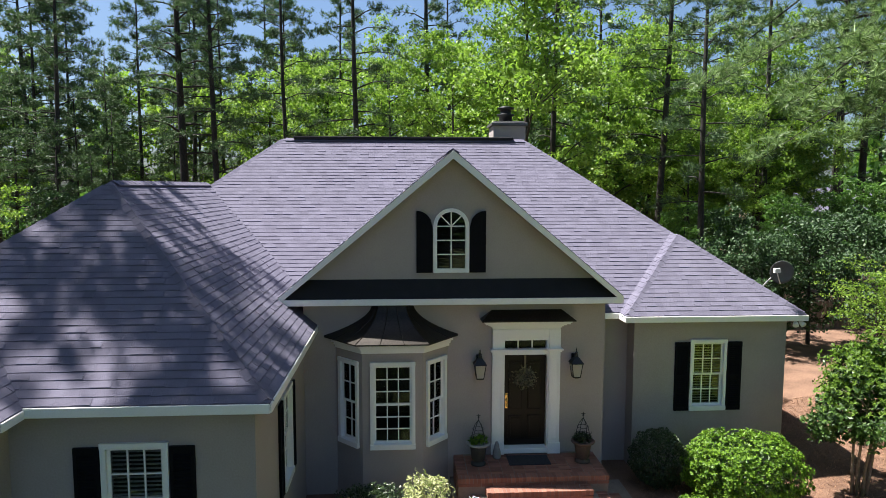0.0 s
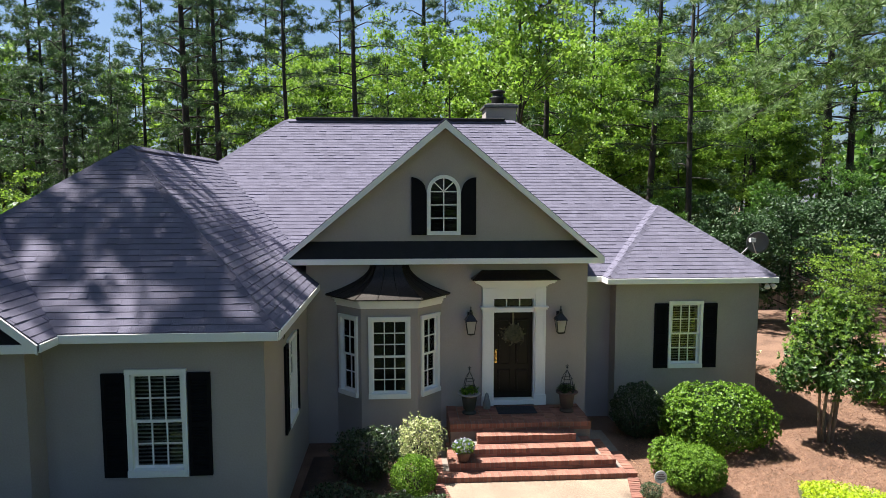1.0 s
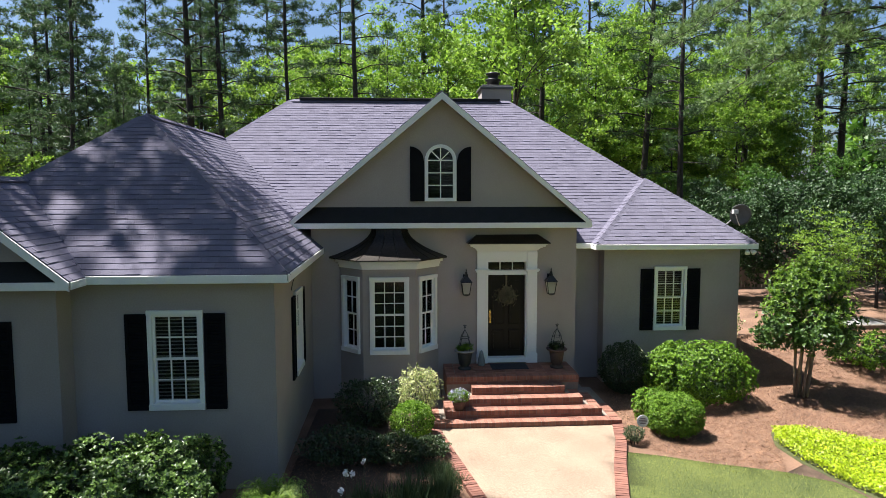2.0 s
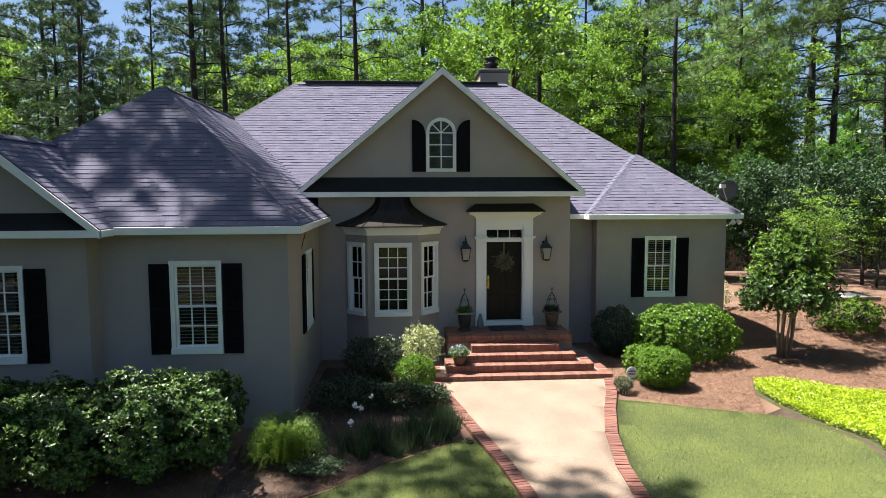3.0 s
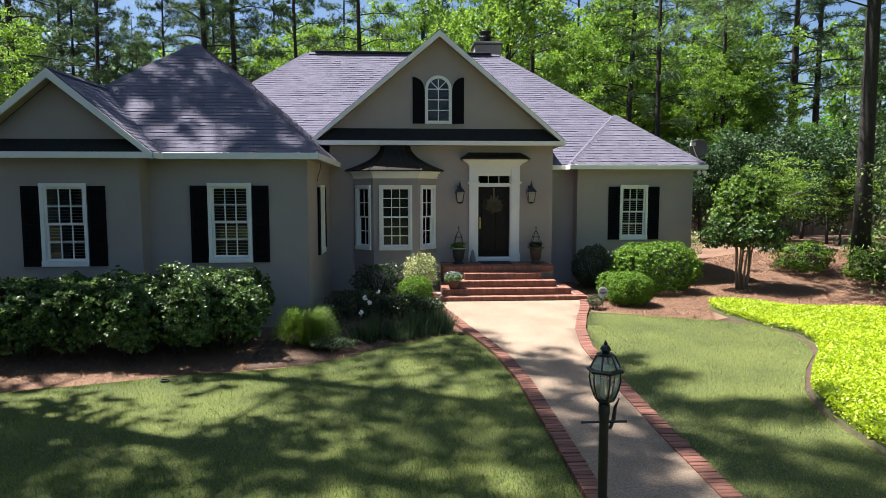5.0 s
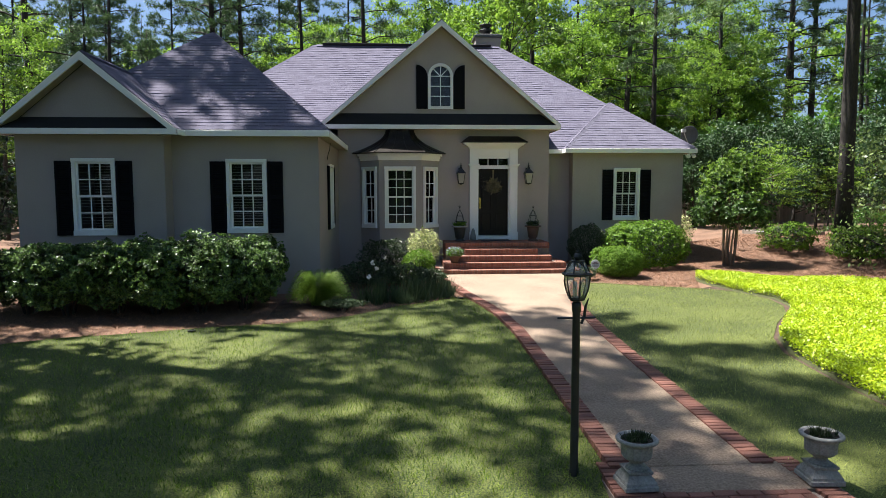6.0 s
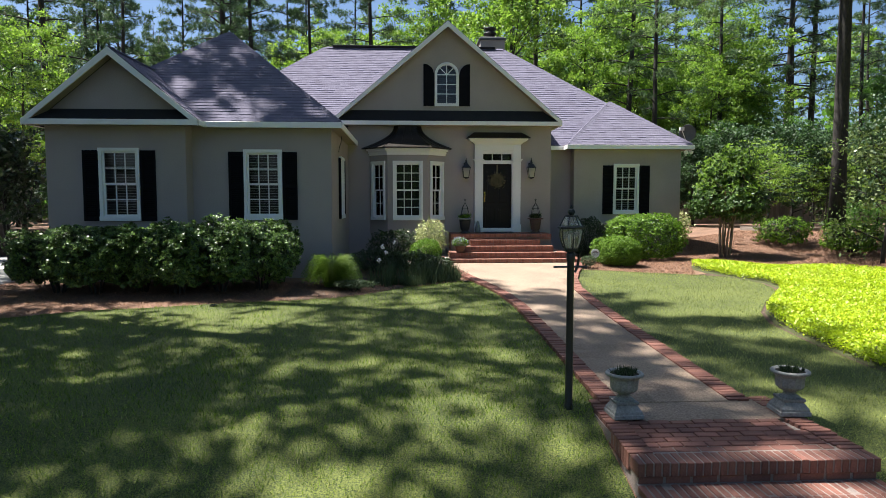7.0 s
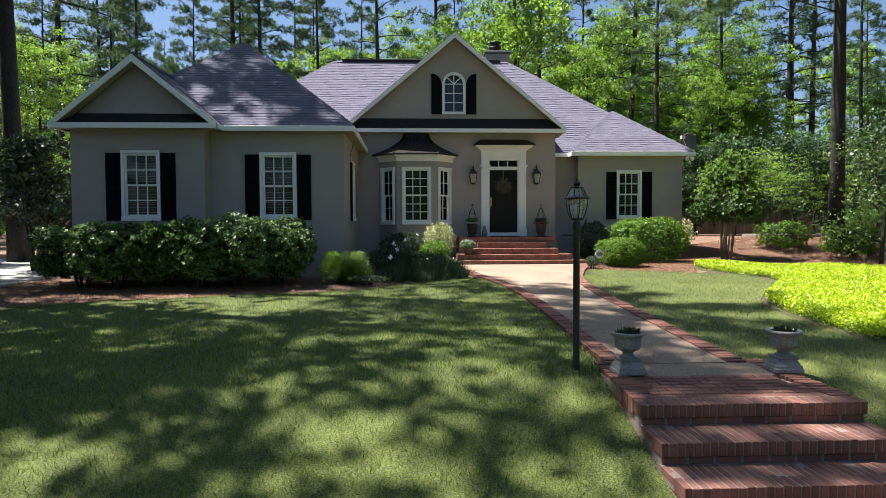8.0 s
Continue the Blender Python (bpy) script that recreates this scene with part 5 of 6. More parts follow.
tagged(finish("cable", bm, M_IRON), "thin dark cable hanging down the wall under the eave", "cable")

# ---- shrubs ----
def shrub(name, label, x, y, rx, ry, h, leaf, mat, count, z0=0.0, lump=0.12, foot=0.1, seed=0, group="", stem=M_BARK):
    """A clipped or loose shrub: stems and a thick shell of small leaves."""
    ob = thing(name, label, "shrub", (x, y, gz(x, y)), group=group)
    n = count
    d = rnd.normal(0, 1, (n, 3))
    d /= np.linalg.norm(d, axis=1)[:, None]
    k = np.sin(d[:, 0] * 4.1 + seed) * np.sin(d[:, 1] * 3.7 + 1.3 * seed) + 0.6 * np.sin(d[:, 0] * 9 + d[:, 2] * 7 + seed * 2) * np.cos(d[:, 1] * 8 - seed) + 0.5 * np.sin(d[:, 2] * 15 + d[:, 0] * 13 + seed)
    r = (1 + lump * k) * (1 - 0.30 * rnd.uniform(0, 1, n) ** 2.2)
    c = d * r[:, None] * np.array([rx, ry, (h - foot) * 0.56]) + np.array([0, 0, foot + (h - foot) * 0.44])
    c = c[c[:, 2] > 0.03]
    quads("foliage", leaf_array(c, leaf, 0.5, 0.5), mat, ob)
    for i in range(7):
        bm = bmesh.new()
        a = 6.28 * i / 7 + seed
        tube(bm, [(0.08 * math.cos(a), 0.08 * math.sin(a), -0.05), (0.25 * rx * math.cos(a), 0.25 * ry * math.sin(a), 0.3 * h), (0.55 * rx * math.cos(a), 0.55 * ry * math.sin(a), 0.65 * h)], [0.022, 0.016, 0.006], 5)
        part("stem", bm, stem, ob)
    return ob


def sprig_array(c, out, leaves, length, aspect=0.42, spread=1.0):
    """Whorls of pointed leaves that open round an outward twig end at each centre."""
    k = len(c) * leaves
    o, base = np.repeat(out, leaves, 0), np.repeat(c, leaves, 0)
    r = rnd.normal(0, 1, (k, 3))
    r -= (r * o).sum(1)[:, None] * o
    r /= np.linalg.norm(r, axis=1)[:, None] + 1e-9
    d = o * rnd.uniform(0.0, 0.9, k)[:, None] + r * spread
    d /= np.linalg.norm(d, axis=1)[:, None] + 1e-9
    s = np.cross(d, o + np.array([0, 0, 0.5]) + rnd.normal(0, 0.4, (k, 3)))
    s /= np.linalg.norm(s, axis=1)[:, None] + 1e-9
    ln = (length * rnd.uniform(0.6, 1.2, k))[:, None]
    mid = base + d * ln * 0.5
    return np.stack([base, mid + s * ln * aspect * 0.5, base + d * ln, mid - s * ln * aspect * 0.5], 1)


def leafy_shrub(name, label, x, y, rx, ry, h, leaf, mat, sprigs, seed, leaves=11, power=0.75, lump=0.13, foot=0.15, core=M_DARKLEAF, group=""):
    """An evergreen shrub: stems, inner leaves in a core colour, darker by default to stand for inner shade, and whorls
    of leaves on an uneven shell with gaps between.
    """
    ob = thing(name, label, "shrub", (x, y, gz(x, y)), group=group)
    half = np.array([rx, ry, (h - foot) * 0.54])
    mid = np.array([0, 0, foot + (h - foot) * 0.46])

    def shell(n, lo, hi):
        d = rnd.normal(0, 1, (n, 3))
        d /= np.linalg.norm(d, axis=1)[:, None]
        k = np.sin(d[:, 0] * 5.3 + seed) * np.sin(d[:, 1] * 4.1 + 1.7 * seed) + 0.8 * np.sin(d[:, 0] * 11 + seed * 2.3 + d[:, 2] * 6) * np.sin(d[:, 2] * 9 + d[:, 1] * 10 + seed)
        e = np.sign(d) * np.abs(d) ** power
        return d, k, e * ((1 + lump * k) * rnd.uniform(lo, hi, n))[:, None] * half + mid

    d, k, c = shell(sprigs, 0.86, 1.03)
    keep = (c[:, 2] > 0.06) & (rnd.uniform(-1.5, 1.0, sprigs) < k + 0.6)
    out = d[keep] + np.array([0, 0, 0.35]) + rnd.normal(0, 0.25, (keep.sum(), 3))
    out /= np.linalg.norm(out, axis=1)[:, None]
    quads("foliage", sprig_array(c[keep], out, leaves, leaf, 0.5), mat, ob)
    # a darker core colour puts the shade between the twigs into these leaves
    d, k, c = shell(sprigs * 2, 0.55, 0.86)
    quads("inner_leaves", leaf_array(c[c[:, 2] > 0.05], leaf * 0.6, 0.5, 0.4), core, ob, "inner leaves, on most shrubs coloured darker for the shade inside")
    for i in range(7):
        bm = bmesh.new()
        a = 6.28 * i / 7 + seed
        tube(bm, [(0.08 * math.cos(a), 0.08 * math.sin(a), -0.05), (0.25 * rx * math.cos(a), 0.25 * ry * math.sin(a), 0.3 * h), (0.55 * rx * math.cos(a), 0.55 * ry * math.sin(a), 0.65 * h)], [0.022, 0.016, 0.006], 5)
        part("stem", bm, M_BARK, ob)
    return ob


HL = "glossy dark green evergreen shrub in the foundation hedge"
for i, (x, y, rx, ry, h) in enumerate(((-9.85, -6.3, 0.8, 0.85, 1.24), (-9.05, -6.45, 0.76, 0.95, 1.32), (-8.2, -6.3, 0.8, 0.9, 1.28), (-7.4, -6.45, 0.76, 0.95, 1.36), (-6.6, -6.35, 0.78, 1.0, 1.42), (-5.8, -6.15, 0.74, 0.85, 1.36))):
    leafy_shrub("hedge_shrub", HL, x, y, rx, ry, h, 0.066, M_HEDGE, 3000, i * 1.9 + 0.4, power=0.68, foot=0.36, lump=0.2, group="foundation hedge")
leafy_shrub("boxwood", "clipped round light green boxwood on pine straw", 2.95, -2.78, 0.54, 0.52, 0.80, 0.036, M_BOX, 4200, 2, leaves=9, power=0.85, lump=0.03, foot=0.04, core=M_BOX)
leafy_shrub("boxwood", "small loose boxwood against the round one", 2.70, -2.15, 0.36, 0.34, 0.72, 0.045, M_BOX, 700, 5, power=0.9, lump=0.12, foot=0.06, core=M_BOX)
# the darker core material stands for shade within this boxwood
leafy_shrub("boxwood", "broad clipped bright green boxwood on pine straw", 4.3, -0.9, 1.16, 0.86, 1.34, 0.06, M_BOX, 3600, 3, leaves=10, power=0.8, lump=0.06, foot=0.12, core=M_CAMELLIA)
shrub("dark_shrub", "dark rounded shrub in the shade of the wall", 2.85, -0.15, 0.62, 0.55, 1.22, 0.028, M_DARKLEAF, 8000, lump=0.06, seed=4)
shrub("boxwood", "round green boxwood in front of the bay window", -2.25, -2.75, 0.42, 0.42, 0.76, 0.022, M_BOX, 7000, lump=0.06, seed=6)
shrub("variegated_shrub", "pale cream and green variegated shrub before the bay", -2.1, -2.0, 0.42, 0.38, 1.2, 0.03, M_VARIEG, 2600, lump=0.22, foot=0.35, seed=7)
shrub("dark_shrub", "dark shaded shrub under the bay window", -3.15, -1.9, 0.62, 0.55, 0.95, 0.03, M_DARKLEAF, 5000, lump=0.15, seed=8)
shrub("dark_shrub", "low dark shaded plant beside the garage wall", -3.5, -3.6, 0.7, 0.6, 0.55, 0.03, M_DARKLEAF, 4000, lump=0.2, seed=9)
shrub("small_herb", "little silvery herb at the end of the border", 1.98, -3.2, 0.20, 0.2, 0.34, 0.018, M_IRIS, 1500, lump=0.12, seed=10)
leafy_shrub("azalea", "loose green azalea with pale tips", 9.4, 0.5, 0.75, 0.7, 0.86, 0.06, M_BOX, 1100, 11.3, lump=0.2)
leafy_shrub("azalea", "loose green azalea with pale tips", 10.95, -0.55, 0.85, 0.75, 0.95, 0.06, M_BOX, 1200, 12.6, lump=0.2)
shrub("azalea", "low green shrub at the wood's edge", 12.4, 0.9, 1.2, 1.0, 1.2, 0.04, M_LEAFG, 6000, lump=0.2, seed=13)
shrub("yellow_shrub", "small yellowish shrub beyond the corner of the house", 7.3, 4.2, 0.6, 0.5, 1.1, 0.035, M_VARIEG, 2500, lump=0.2, seed=14)
for lx_, ly_ in ((-1.75, -4.95), (-2.0, -5.2), (-2.35, -5.45), (-1.7, -4.55), (-2.7, -5.75), (-1.85, -4.2)):
    tuft = thing("liriope", "low grassy border tuft along the lawn edge", "border plant", (lx_, ly_, gz(lx_, ly_)), group="border tufts")
    c = np.stack([rnd.normal(0, 0.12, 46), rnd.normal(0, 0.10, 46), np.zeros(46)], -1)
    quads("foliage", tuft_array(c, 16, 0.27, 0.006, 0.55, 0.9), M_IRIS, tuft, "arching narrow leaves")
# two added plants whose dark leaves stand for shade on the straw
shrub("dark_shrub", "low dark leafy plant added to darken the bed", -2.55, -3.75, 0.5, 0.42, 0.5, 0.03, M_DARKLEAF, 3600, lump=0.2, seed=17)
shrub("dark_shrub", "low dark leafy plant added to darken the bed", -1.95, -3.55, 0.34, 0.32, 0.36, 0.028, M_DARKLEAF, 2400, lump=0.2, seed=18)
shrub("liriope", "low tufted border plant along the lawn edge", -3.85, -6.45, 0.42, 0.28, 0.22, 0.028, M_IRIS, 1800, lump=0.15, seed=16)

fern = thing("fern", "light green arching fern clump in the bed", "fern", (-4.35, -5.95, gz(-4.35, -5.95)))
tri = []
for i in range(760):
    a, reach, hh = pyr.uniform(0, 6.28), pyr.uniform(0.2, 0.6), pyr.uniform(0.3, 0.72)
    o, ra = pyr.uniform(0, 6.28), 0.16 * math.sqrt(pyr.random())
    a = o + pyr.gauss(0, 0.5)
    for j in range(26):
        t_ = (j + 1) / 26
        p = Vector((math.cos(o) * ra + math.cos(a) * reach * t_ ** 1.2, math.sin(o) * ra + math.sin(a) * reach * t_ ** 1.2, hh * math.sin(t_ * 2.65)))
        for s in (-1, 1):
            w_ = 0.036 * (1 - t_ * 0.7)
            q = p + Vector((-math.sin(a) * s * w_ + pyr.uniform(-0.02, 0.02), math.cos(a) * s * w_ + pyr.uniform(-0.02, 0.02), -0.01 + pyr.uniform(-0.02, 0.03)))
            e = Vector((math.cos(a), math.sin(a), 0.1)) * 0.008
            tri.append((p - e, p + e, q))
quads("fronds", np.array([[tuple(c) for c in f] for f in tri]), M_FERN, fern)

iris = thing("iris_clump", "upright grey green iris blades in the bed", "iris", (-2.75, -5.55, gz(-2.75, -5.55)))
n = 420
c = np.stack([rnd.uniform(-0.75, 1.0, n), np.zeros(n), np.zeros(n)], -1)
c[:, 1] = 0.45 * (c[:, 0] + 0.2) * 0.9 + rnd.normal(0, 0.20, n)
c[:, 0] += 0.12 * np.sin(c[:, 0] * 9)
quads("foliage", tuft_array(c, 2, 0.50, 0.014, 0.24, 1.0), M_IRIS, iris)
for dx, dy, hh in ((-0.53, -0.40, 0.86), (-0.28, -0.18, 0.94), (-0.60, -0.30, 0.55), (-0.45, -0.1, 0.7)):
    fl = thing("iris_flower", "white iris flower on a tall stem", "flower", (-2.75 + dx, -5.55 + dy, gz(-2.75, -5.5)), group="white irises")
    bm = bmesh.new()
    tube(bm, [(0, 0, 0), (0.01, 0, hh * 0.6), (0, 0, hh)], [0.006, 0.005, 0.004], 5)
    part("stem", bm, M_IRIS, fl)
    c = rnd.normal(0, 0.022, (26, 3)) + np.array([0, 0, hh])
    quads("petals", leaf_array(c * np.array([0.7, 0.7, 1]), 0.028, 0.6, 0.2), M_PETAL, fl, "white ruffled petals")

bed = thing("raised_bed", "weathered timber frame of a raised bed under the trees", "raised bed", (11.4, 3.6, gz(11.4, 3.6)))
for d in ((-1.2, 1.2, -0.06, 0.06, -0.1, 0.14), (-1.2, 1.2, 1.14, 1.26, -0.1, 0.14), (-1.2, -1.08, 0.065, 1.135, -0.1, 0.14), (1.08, 1.2, 0.065, 1.135, -0.1, 0.14)):
    part("timber", boxes(d, bevel=0.01), M_TIMBER, bed)
part("gravel", boxes((-1.075, 1.075, 0.065, 1.135, -0.1, 0.10)), M_CONCRETE, bed, "pale gravel")

# ---- trees ----
def pick(n, lo, hi):
    return rnd.uniform(lo, hi, n)


def trunk_pts(h, r, bend, n=9, seed=0):
    q = random.Random(seed)
    a, b = q.uniform(-bend, bend), q.uniform(-bend, bend)
    pts = [(a * math.sin(1.7 * i / (n - 1)) * h / 10, b * math.sin(2.3 * i / (n - 1)) * h / 10, h * i / (n - 1) - (0.3 if i == 0 else 0)) for i in range(n)]
    return pts, [r * (1.25 if i == 0 else 1) * (1 - 0.86 * (i / (n - 1)) ** 1.2) for i in range(n)]


def at_height(pts, z):
    for p, q in zip(pts, pts[1:]):
        if p[2] <= z <= q[2]:
            return Vector(p).lerp(Vector(q), (z - p[2]) / (q[2] - p[2]))
    return Vector(pts[-1])


def pine(name, label, h, r, base, reach, branches, seed, bend=0.25, needle=0.28, width=0.017, tufts=17, blades_=13, droop=0.12, mat=M_NEEDLE, low=0, low_sector=(0, 6.28), low_z=(6, 10)):
    """A tall pine: bare trunk, whorls of limbs, and tufts of long needles towards their ends."""
    q = random.Random(seed)
    ob = thing(name, label, "tree")
    pts, rad = trunk_pts(h, r, bend, 10, seed)
    bm = bmesh.new()
    tube(bm, pts, rad, 9)
    centres = []
    for i in range(branches + low):
        f = i / branches if i < branches else 0.1
        z = base + (h - base) * (f ** 0.85) * 0.97
        a = i * 2.399 + q.uniform(-0.5, 0.5)
        ln = reach * (1 - 0.72 * f ** 1.4) * q.uniform(0.6, 1.1)
        if i >= branches:
            z, a, ln = q.uniform(*low_z), q.uniform(*low_sector), reach * q.uniform(0.75, 1.1)
        p0 = at_height(pts, z)
        d = Vector((math.cos(a), math.sin(a), 0))
        rise = q.uniform(-0.1, 0.35) + 0.3 * f
        bp = [p0, p0 + d * ln * 0.35 + Vector((0, 0, rise * ln * 0.4)), p0 + d * ln * 0.7 + Vector((q.uniform(-0.2, 0.2), q.uniform(-0.2, 0.2), rise * ln * 0.55 - droop * ln * 0.3)), p0 + d * ln + Vector((q.uniform(-0.3, 0.3), q.uniform(-0.3, 0.3), rise * ln * 0.6 - droop * ln))]
        br = max(0.018, r * (0.26 if i < branches else 0.13) * (1 - 0.6 * f))
        tube(bm, bp, [br, br * 0.75, br * 0.5, br * 0.2], 5)
        for j in range(tufts):
            t = 0.35 + 0.65 * (j + q.random()) / tufts
            k = t * 3
            s = min(2, int(k))
            p = bp[s].lerp(bp[s + 1], k - s)
            side = Vector((-d.y, d.x, 0)) * q.uniform(-1, 1) * 0.26 * ln * (1.15 - t) + Vector((0, 0, q.uniform(-0.12, 0.22)))
            e = p + side + d * q.uniform(0, 0.25)
            if side.length > 0.3:
                tube(bm, [p, e], [0.012, 0.005], 3)
            for _ in range(2):
                centres.append(e + Vector((q.gauss(0, 0.10), q.gauss(0, 0.10), q.gauss(0, 0.07))))
    part("trunk", bm, M_BARK, ob, "dark furrowed trunk and bare limbs", True)
    c = np.array([tuple(v) for v in centres])
    quads("crown", tuft_array(c, blades_, needle, width, 1.0, 0.35), mat, ob, "tufts of long green needles")
    return ob


def broadleaf(name, label, h, r, base, spread, limbs, seed, mat, leaf=0.09, leaves=7000, forks=3, flat=0.8, up=0.75, clump=1.0):
    """A leafy tree: forking limbs and many leaf clumps of uneven size, with gaps between."""
    q = random.Random(seed)
    ob = thing(name, label, "tree")
    pts, rad = trunk_pts(h * 0.92, r, 0.5, 9, seed)
    bm = bmesh.new()
    tube(bm, pts, rad, 8)
    tips = []
    for i in range(limbs):
        f = i / max(1, limbs - 1)
        z = base + (h * 0.86 - base) * f
        a = i * 2.399 + q.uniform(-0.6, 0.6)
        ln = spread * (1 - 0.5 * abs(f - 0.35)) * q.uniform(0.65, 1.1)
        p0 = at_height(pts, z)
        d = Vector((math.cos(a), math.sin(a), q.uniform(0.35, up))).normalized()
        p1 = p0 + d * ln * 0.5
        p2 = p0 + d * ln + Vector((0, 0, q.uniform(-0.3, 0.5)))
        br = max(0.02, r * 0.42 * (1 - 0.6 * f))
        tube(bm, [p0, p1, p2], [br, br * 0.6, br * 0.2], 5)
        tips += [(p1, 0.7), (p2, 1.0)]
        for _ in range(forks):
            e = p1.lerp(p2, q.random()) + Vector((q.gauss(0, 1), q.gauss(0, 1), q.gauss(0.3, 0.6))) * ln * 0.33
            tube(bm, [p1, p1.lerp(e, 0.55) + Vector((0, 0, 0.1)), e], [br * 0.45, br * 0.28, 0.008], 4)
            tips.append((e, q.uniform(0.6, 1.0)))
    tips += [(Vector(pts[-1]), 0.8), (Vector(pts[-2]), 0.8)]
    part("trunk", bm, M_BARK, ob, "dark trunk and spreading limbs", True)
    total = sum(k for _, k in tips)
    cs = []
    for p, k in tips:
        n = int(leaves * k / total)
        size = spread * 0.30 * k
        for _ in range(4):
            o = np.array(tuple(p)) + rnd.normal(0, size * 0.55, 3)
            cs.append(o + rnd.normal(0, 1, (n // 4, 3)) * clump * np.array([size * 0.42, size * 0.42, size * 0.28 * flat]))
    c = np.concatenate(cs)
    quads("crown", leaf_array(c, leaf, 0.55, 0.5), mat, ob, "clumps of small leaves with gaps")
    return ob


def plant_tree(master, spots):
    """The first spot takes the master itself, the others take copies."""
    for i, (x, y, turn, scale) in enumerate(spots):
        m = pose(x, y, gz(x, y), 0, 0, turn)
        ob = master if i == 0 else copy_thing(master, m)
        ob.matrix_basis = m @ Matrix.Scale(scale, 4)


PL = "tall pine with a bare dark trunk and high needle crown"
p1 = pine("pine_tree", PL, 24, 0.20, 7.0, 3.4, 46, 1)
p2 = pine("pine_tree", PL, 22, 0.17, 5.0, 3.2, 48, 2)
p3 = pine("pine_tree", PL, 26, 0.29, 8.5, 3.8, 46, 3)
p4 = pine("pine_tree", "slim young pine with needles low on the trunk", 13, 0.11, 3.0, 2.2, 34, 4, needle=0.22)
plant_tree(p1, [(-12.45, 23.5, 0, 1.0), (-4.6, 23.4, 80, 1.0), (-25.5, 30, 40, 1.0), (4.45, 17.7, 150, 0.9), (10.6, 20.3, 220, 1.0), (33, 30, 60, 1.0), (-32, 22, 0, 0.95), (19.5, 34, 300, 1.0), (2, 44, 10, 1.1), (-15, 47, 200, 1.1), (29, 47, 100, 1.1)])
plant_tree(p2, [(-20.8, 22.5, 10, 1.0), (-8.55, 24.8, 120, 1.0), (-17.0, 33, 0, 1.05), (10.5, 28, 90, 1.0), (26.0, 27.6, 45, 1.05), (-28, 38, 100, 1.1), (18.2, 23.4, 190, 1.05), (10.35, 14.2, 30, 0.9), (38, 36, 130, 1.0), (-7, 40, 70, 1.1), (-38, 33, 220, 1.1), (22, 52, 0, 1.2)])
plant_tree(p3, [(-14.5, 24.6, 0, 0.95), (-15.45, 1.1, 53.9, 1.0), (25.0, 27.3, 200, 1.0), (-23.0, 19.0, 60, 0.9), (27.6, 28.4, 90, 0.95), (-0.5, 33, 30, 1.0), (8.3, 37, 270, 1.0), (44, 30, 10, 1.0), (-45, 28, 50, 1.0), (-21, 52, 140, 1.1), (14, 56, 20, 1.1)])
plant_tree(p4, [(-19.5, 27, 0, 1.0), (-24.5, 25.5, 130, 0.95), (-28.5, 25, 40, 1.1), (-16.5, 29, 250, 0.9), (-31, 30, 10, 1.2), (-35, 27, 90, 1.1), (31, 22, 70, 1.0), (-12.0, 31, 0, 1.1), (37, 24, 200, 1.1), (-22, 33, 300, 1.2), (41, 40, 30, 1.2), (-16.9, 18.5, 60, 0.62), (-19.6, 20.5, 200, 0.75), (-22, 27.5, 100, 0.95), (-18.2, 24.5, 310, 0.8)])

p5 = pine("pine_tree", "pine with dense dark needles low down the trunk", 20, 0.16, 4.2, 3.6, 62, 6, tufts=20, blades_=14)
plant_tree(p5, [(-24.2, 27, 0, 1.0), (-19.3, 31, 70, 1.0), (-15.6, 37, 210, 1.05), (-27, 37, 20, 1.1), (-32, 34, 90, 1.1), (-11, 39, 160, 1.1), (-19, 41, 230, 1.1)])

BL = "slender broadleaf tree in bright spring leaf"
b1 = broadleaf("spring_tree", BL, 14, 0.15, 4.0, 3.6, 13, 21, M_LEAFY, 0.105, 15500, clump=0.6)
b2 = broadleaf("spring_tree", BL, 17, 0.19, 5.5, 4.2, 13, 22, M_LEAFY, 0.108, 16000, clump=0.6)
b3 = broadleaf("green_tree", "broadleaf tree in fresh mid green leaf", 12, 0.14, 2.5, 3.4, 13, 23, M_LEAFG, 0.105, 16000, clump=0.6)
b4 = broadleaf("understory_tree", "small dark leafed evergreen tree in the understory", 6.5, 0.10, 0.8, 2.4, 13, 24, M_LEAFD, 0.10, 9000, clump=0.7)
plant_tree(b1, [(0.8, 24, 0, 1.0), (9.0, 22.5, 70, 0.95), (-11, 30, 140, 1.0), (18.5, 25, 200, 1.0), (5, 34, 250, 1.1), (-30, 34, 60, 1.0), (-26.5, 14, 190, 0.7), (17, 30, 100, 0.9), (13.2, 21.5, 40, 0.68), (16.6, 22.0, 160, 0.75), (20.3, 24, 280, 0.78)])
plant_tree(b2, [(3.8, 27.5, 40, 1.0), (-2.5, 30, 200, 0.95), (13.5, 30, 0, 1.0), (22.5, 31, 120, 1.0), (-7.5, 33, 310, 0.9), (-20.8, 12, 0, 0.6), (1.9, 13.2, 75, 0.95), (12.5, 25.5, 10, 0.85)])
plant_tree(b3, [(11.0, 27, 0, 0.9), (21.5, 26, 40, 0.75), (7.5, 24, 90, 0.85), (15.5, 27.5, 180, 0.9), (10.2, 15.5, 30, 0.42), (14.5, 15.0, 170, 0.45), (19.5, 17.5, 60, 0.5), (-29, 21, 300, 0.85), (33.5, 26.5, 20, 0.95)])
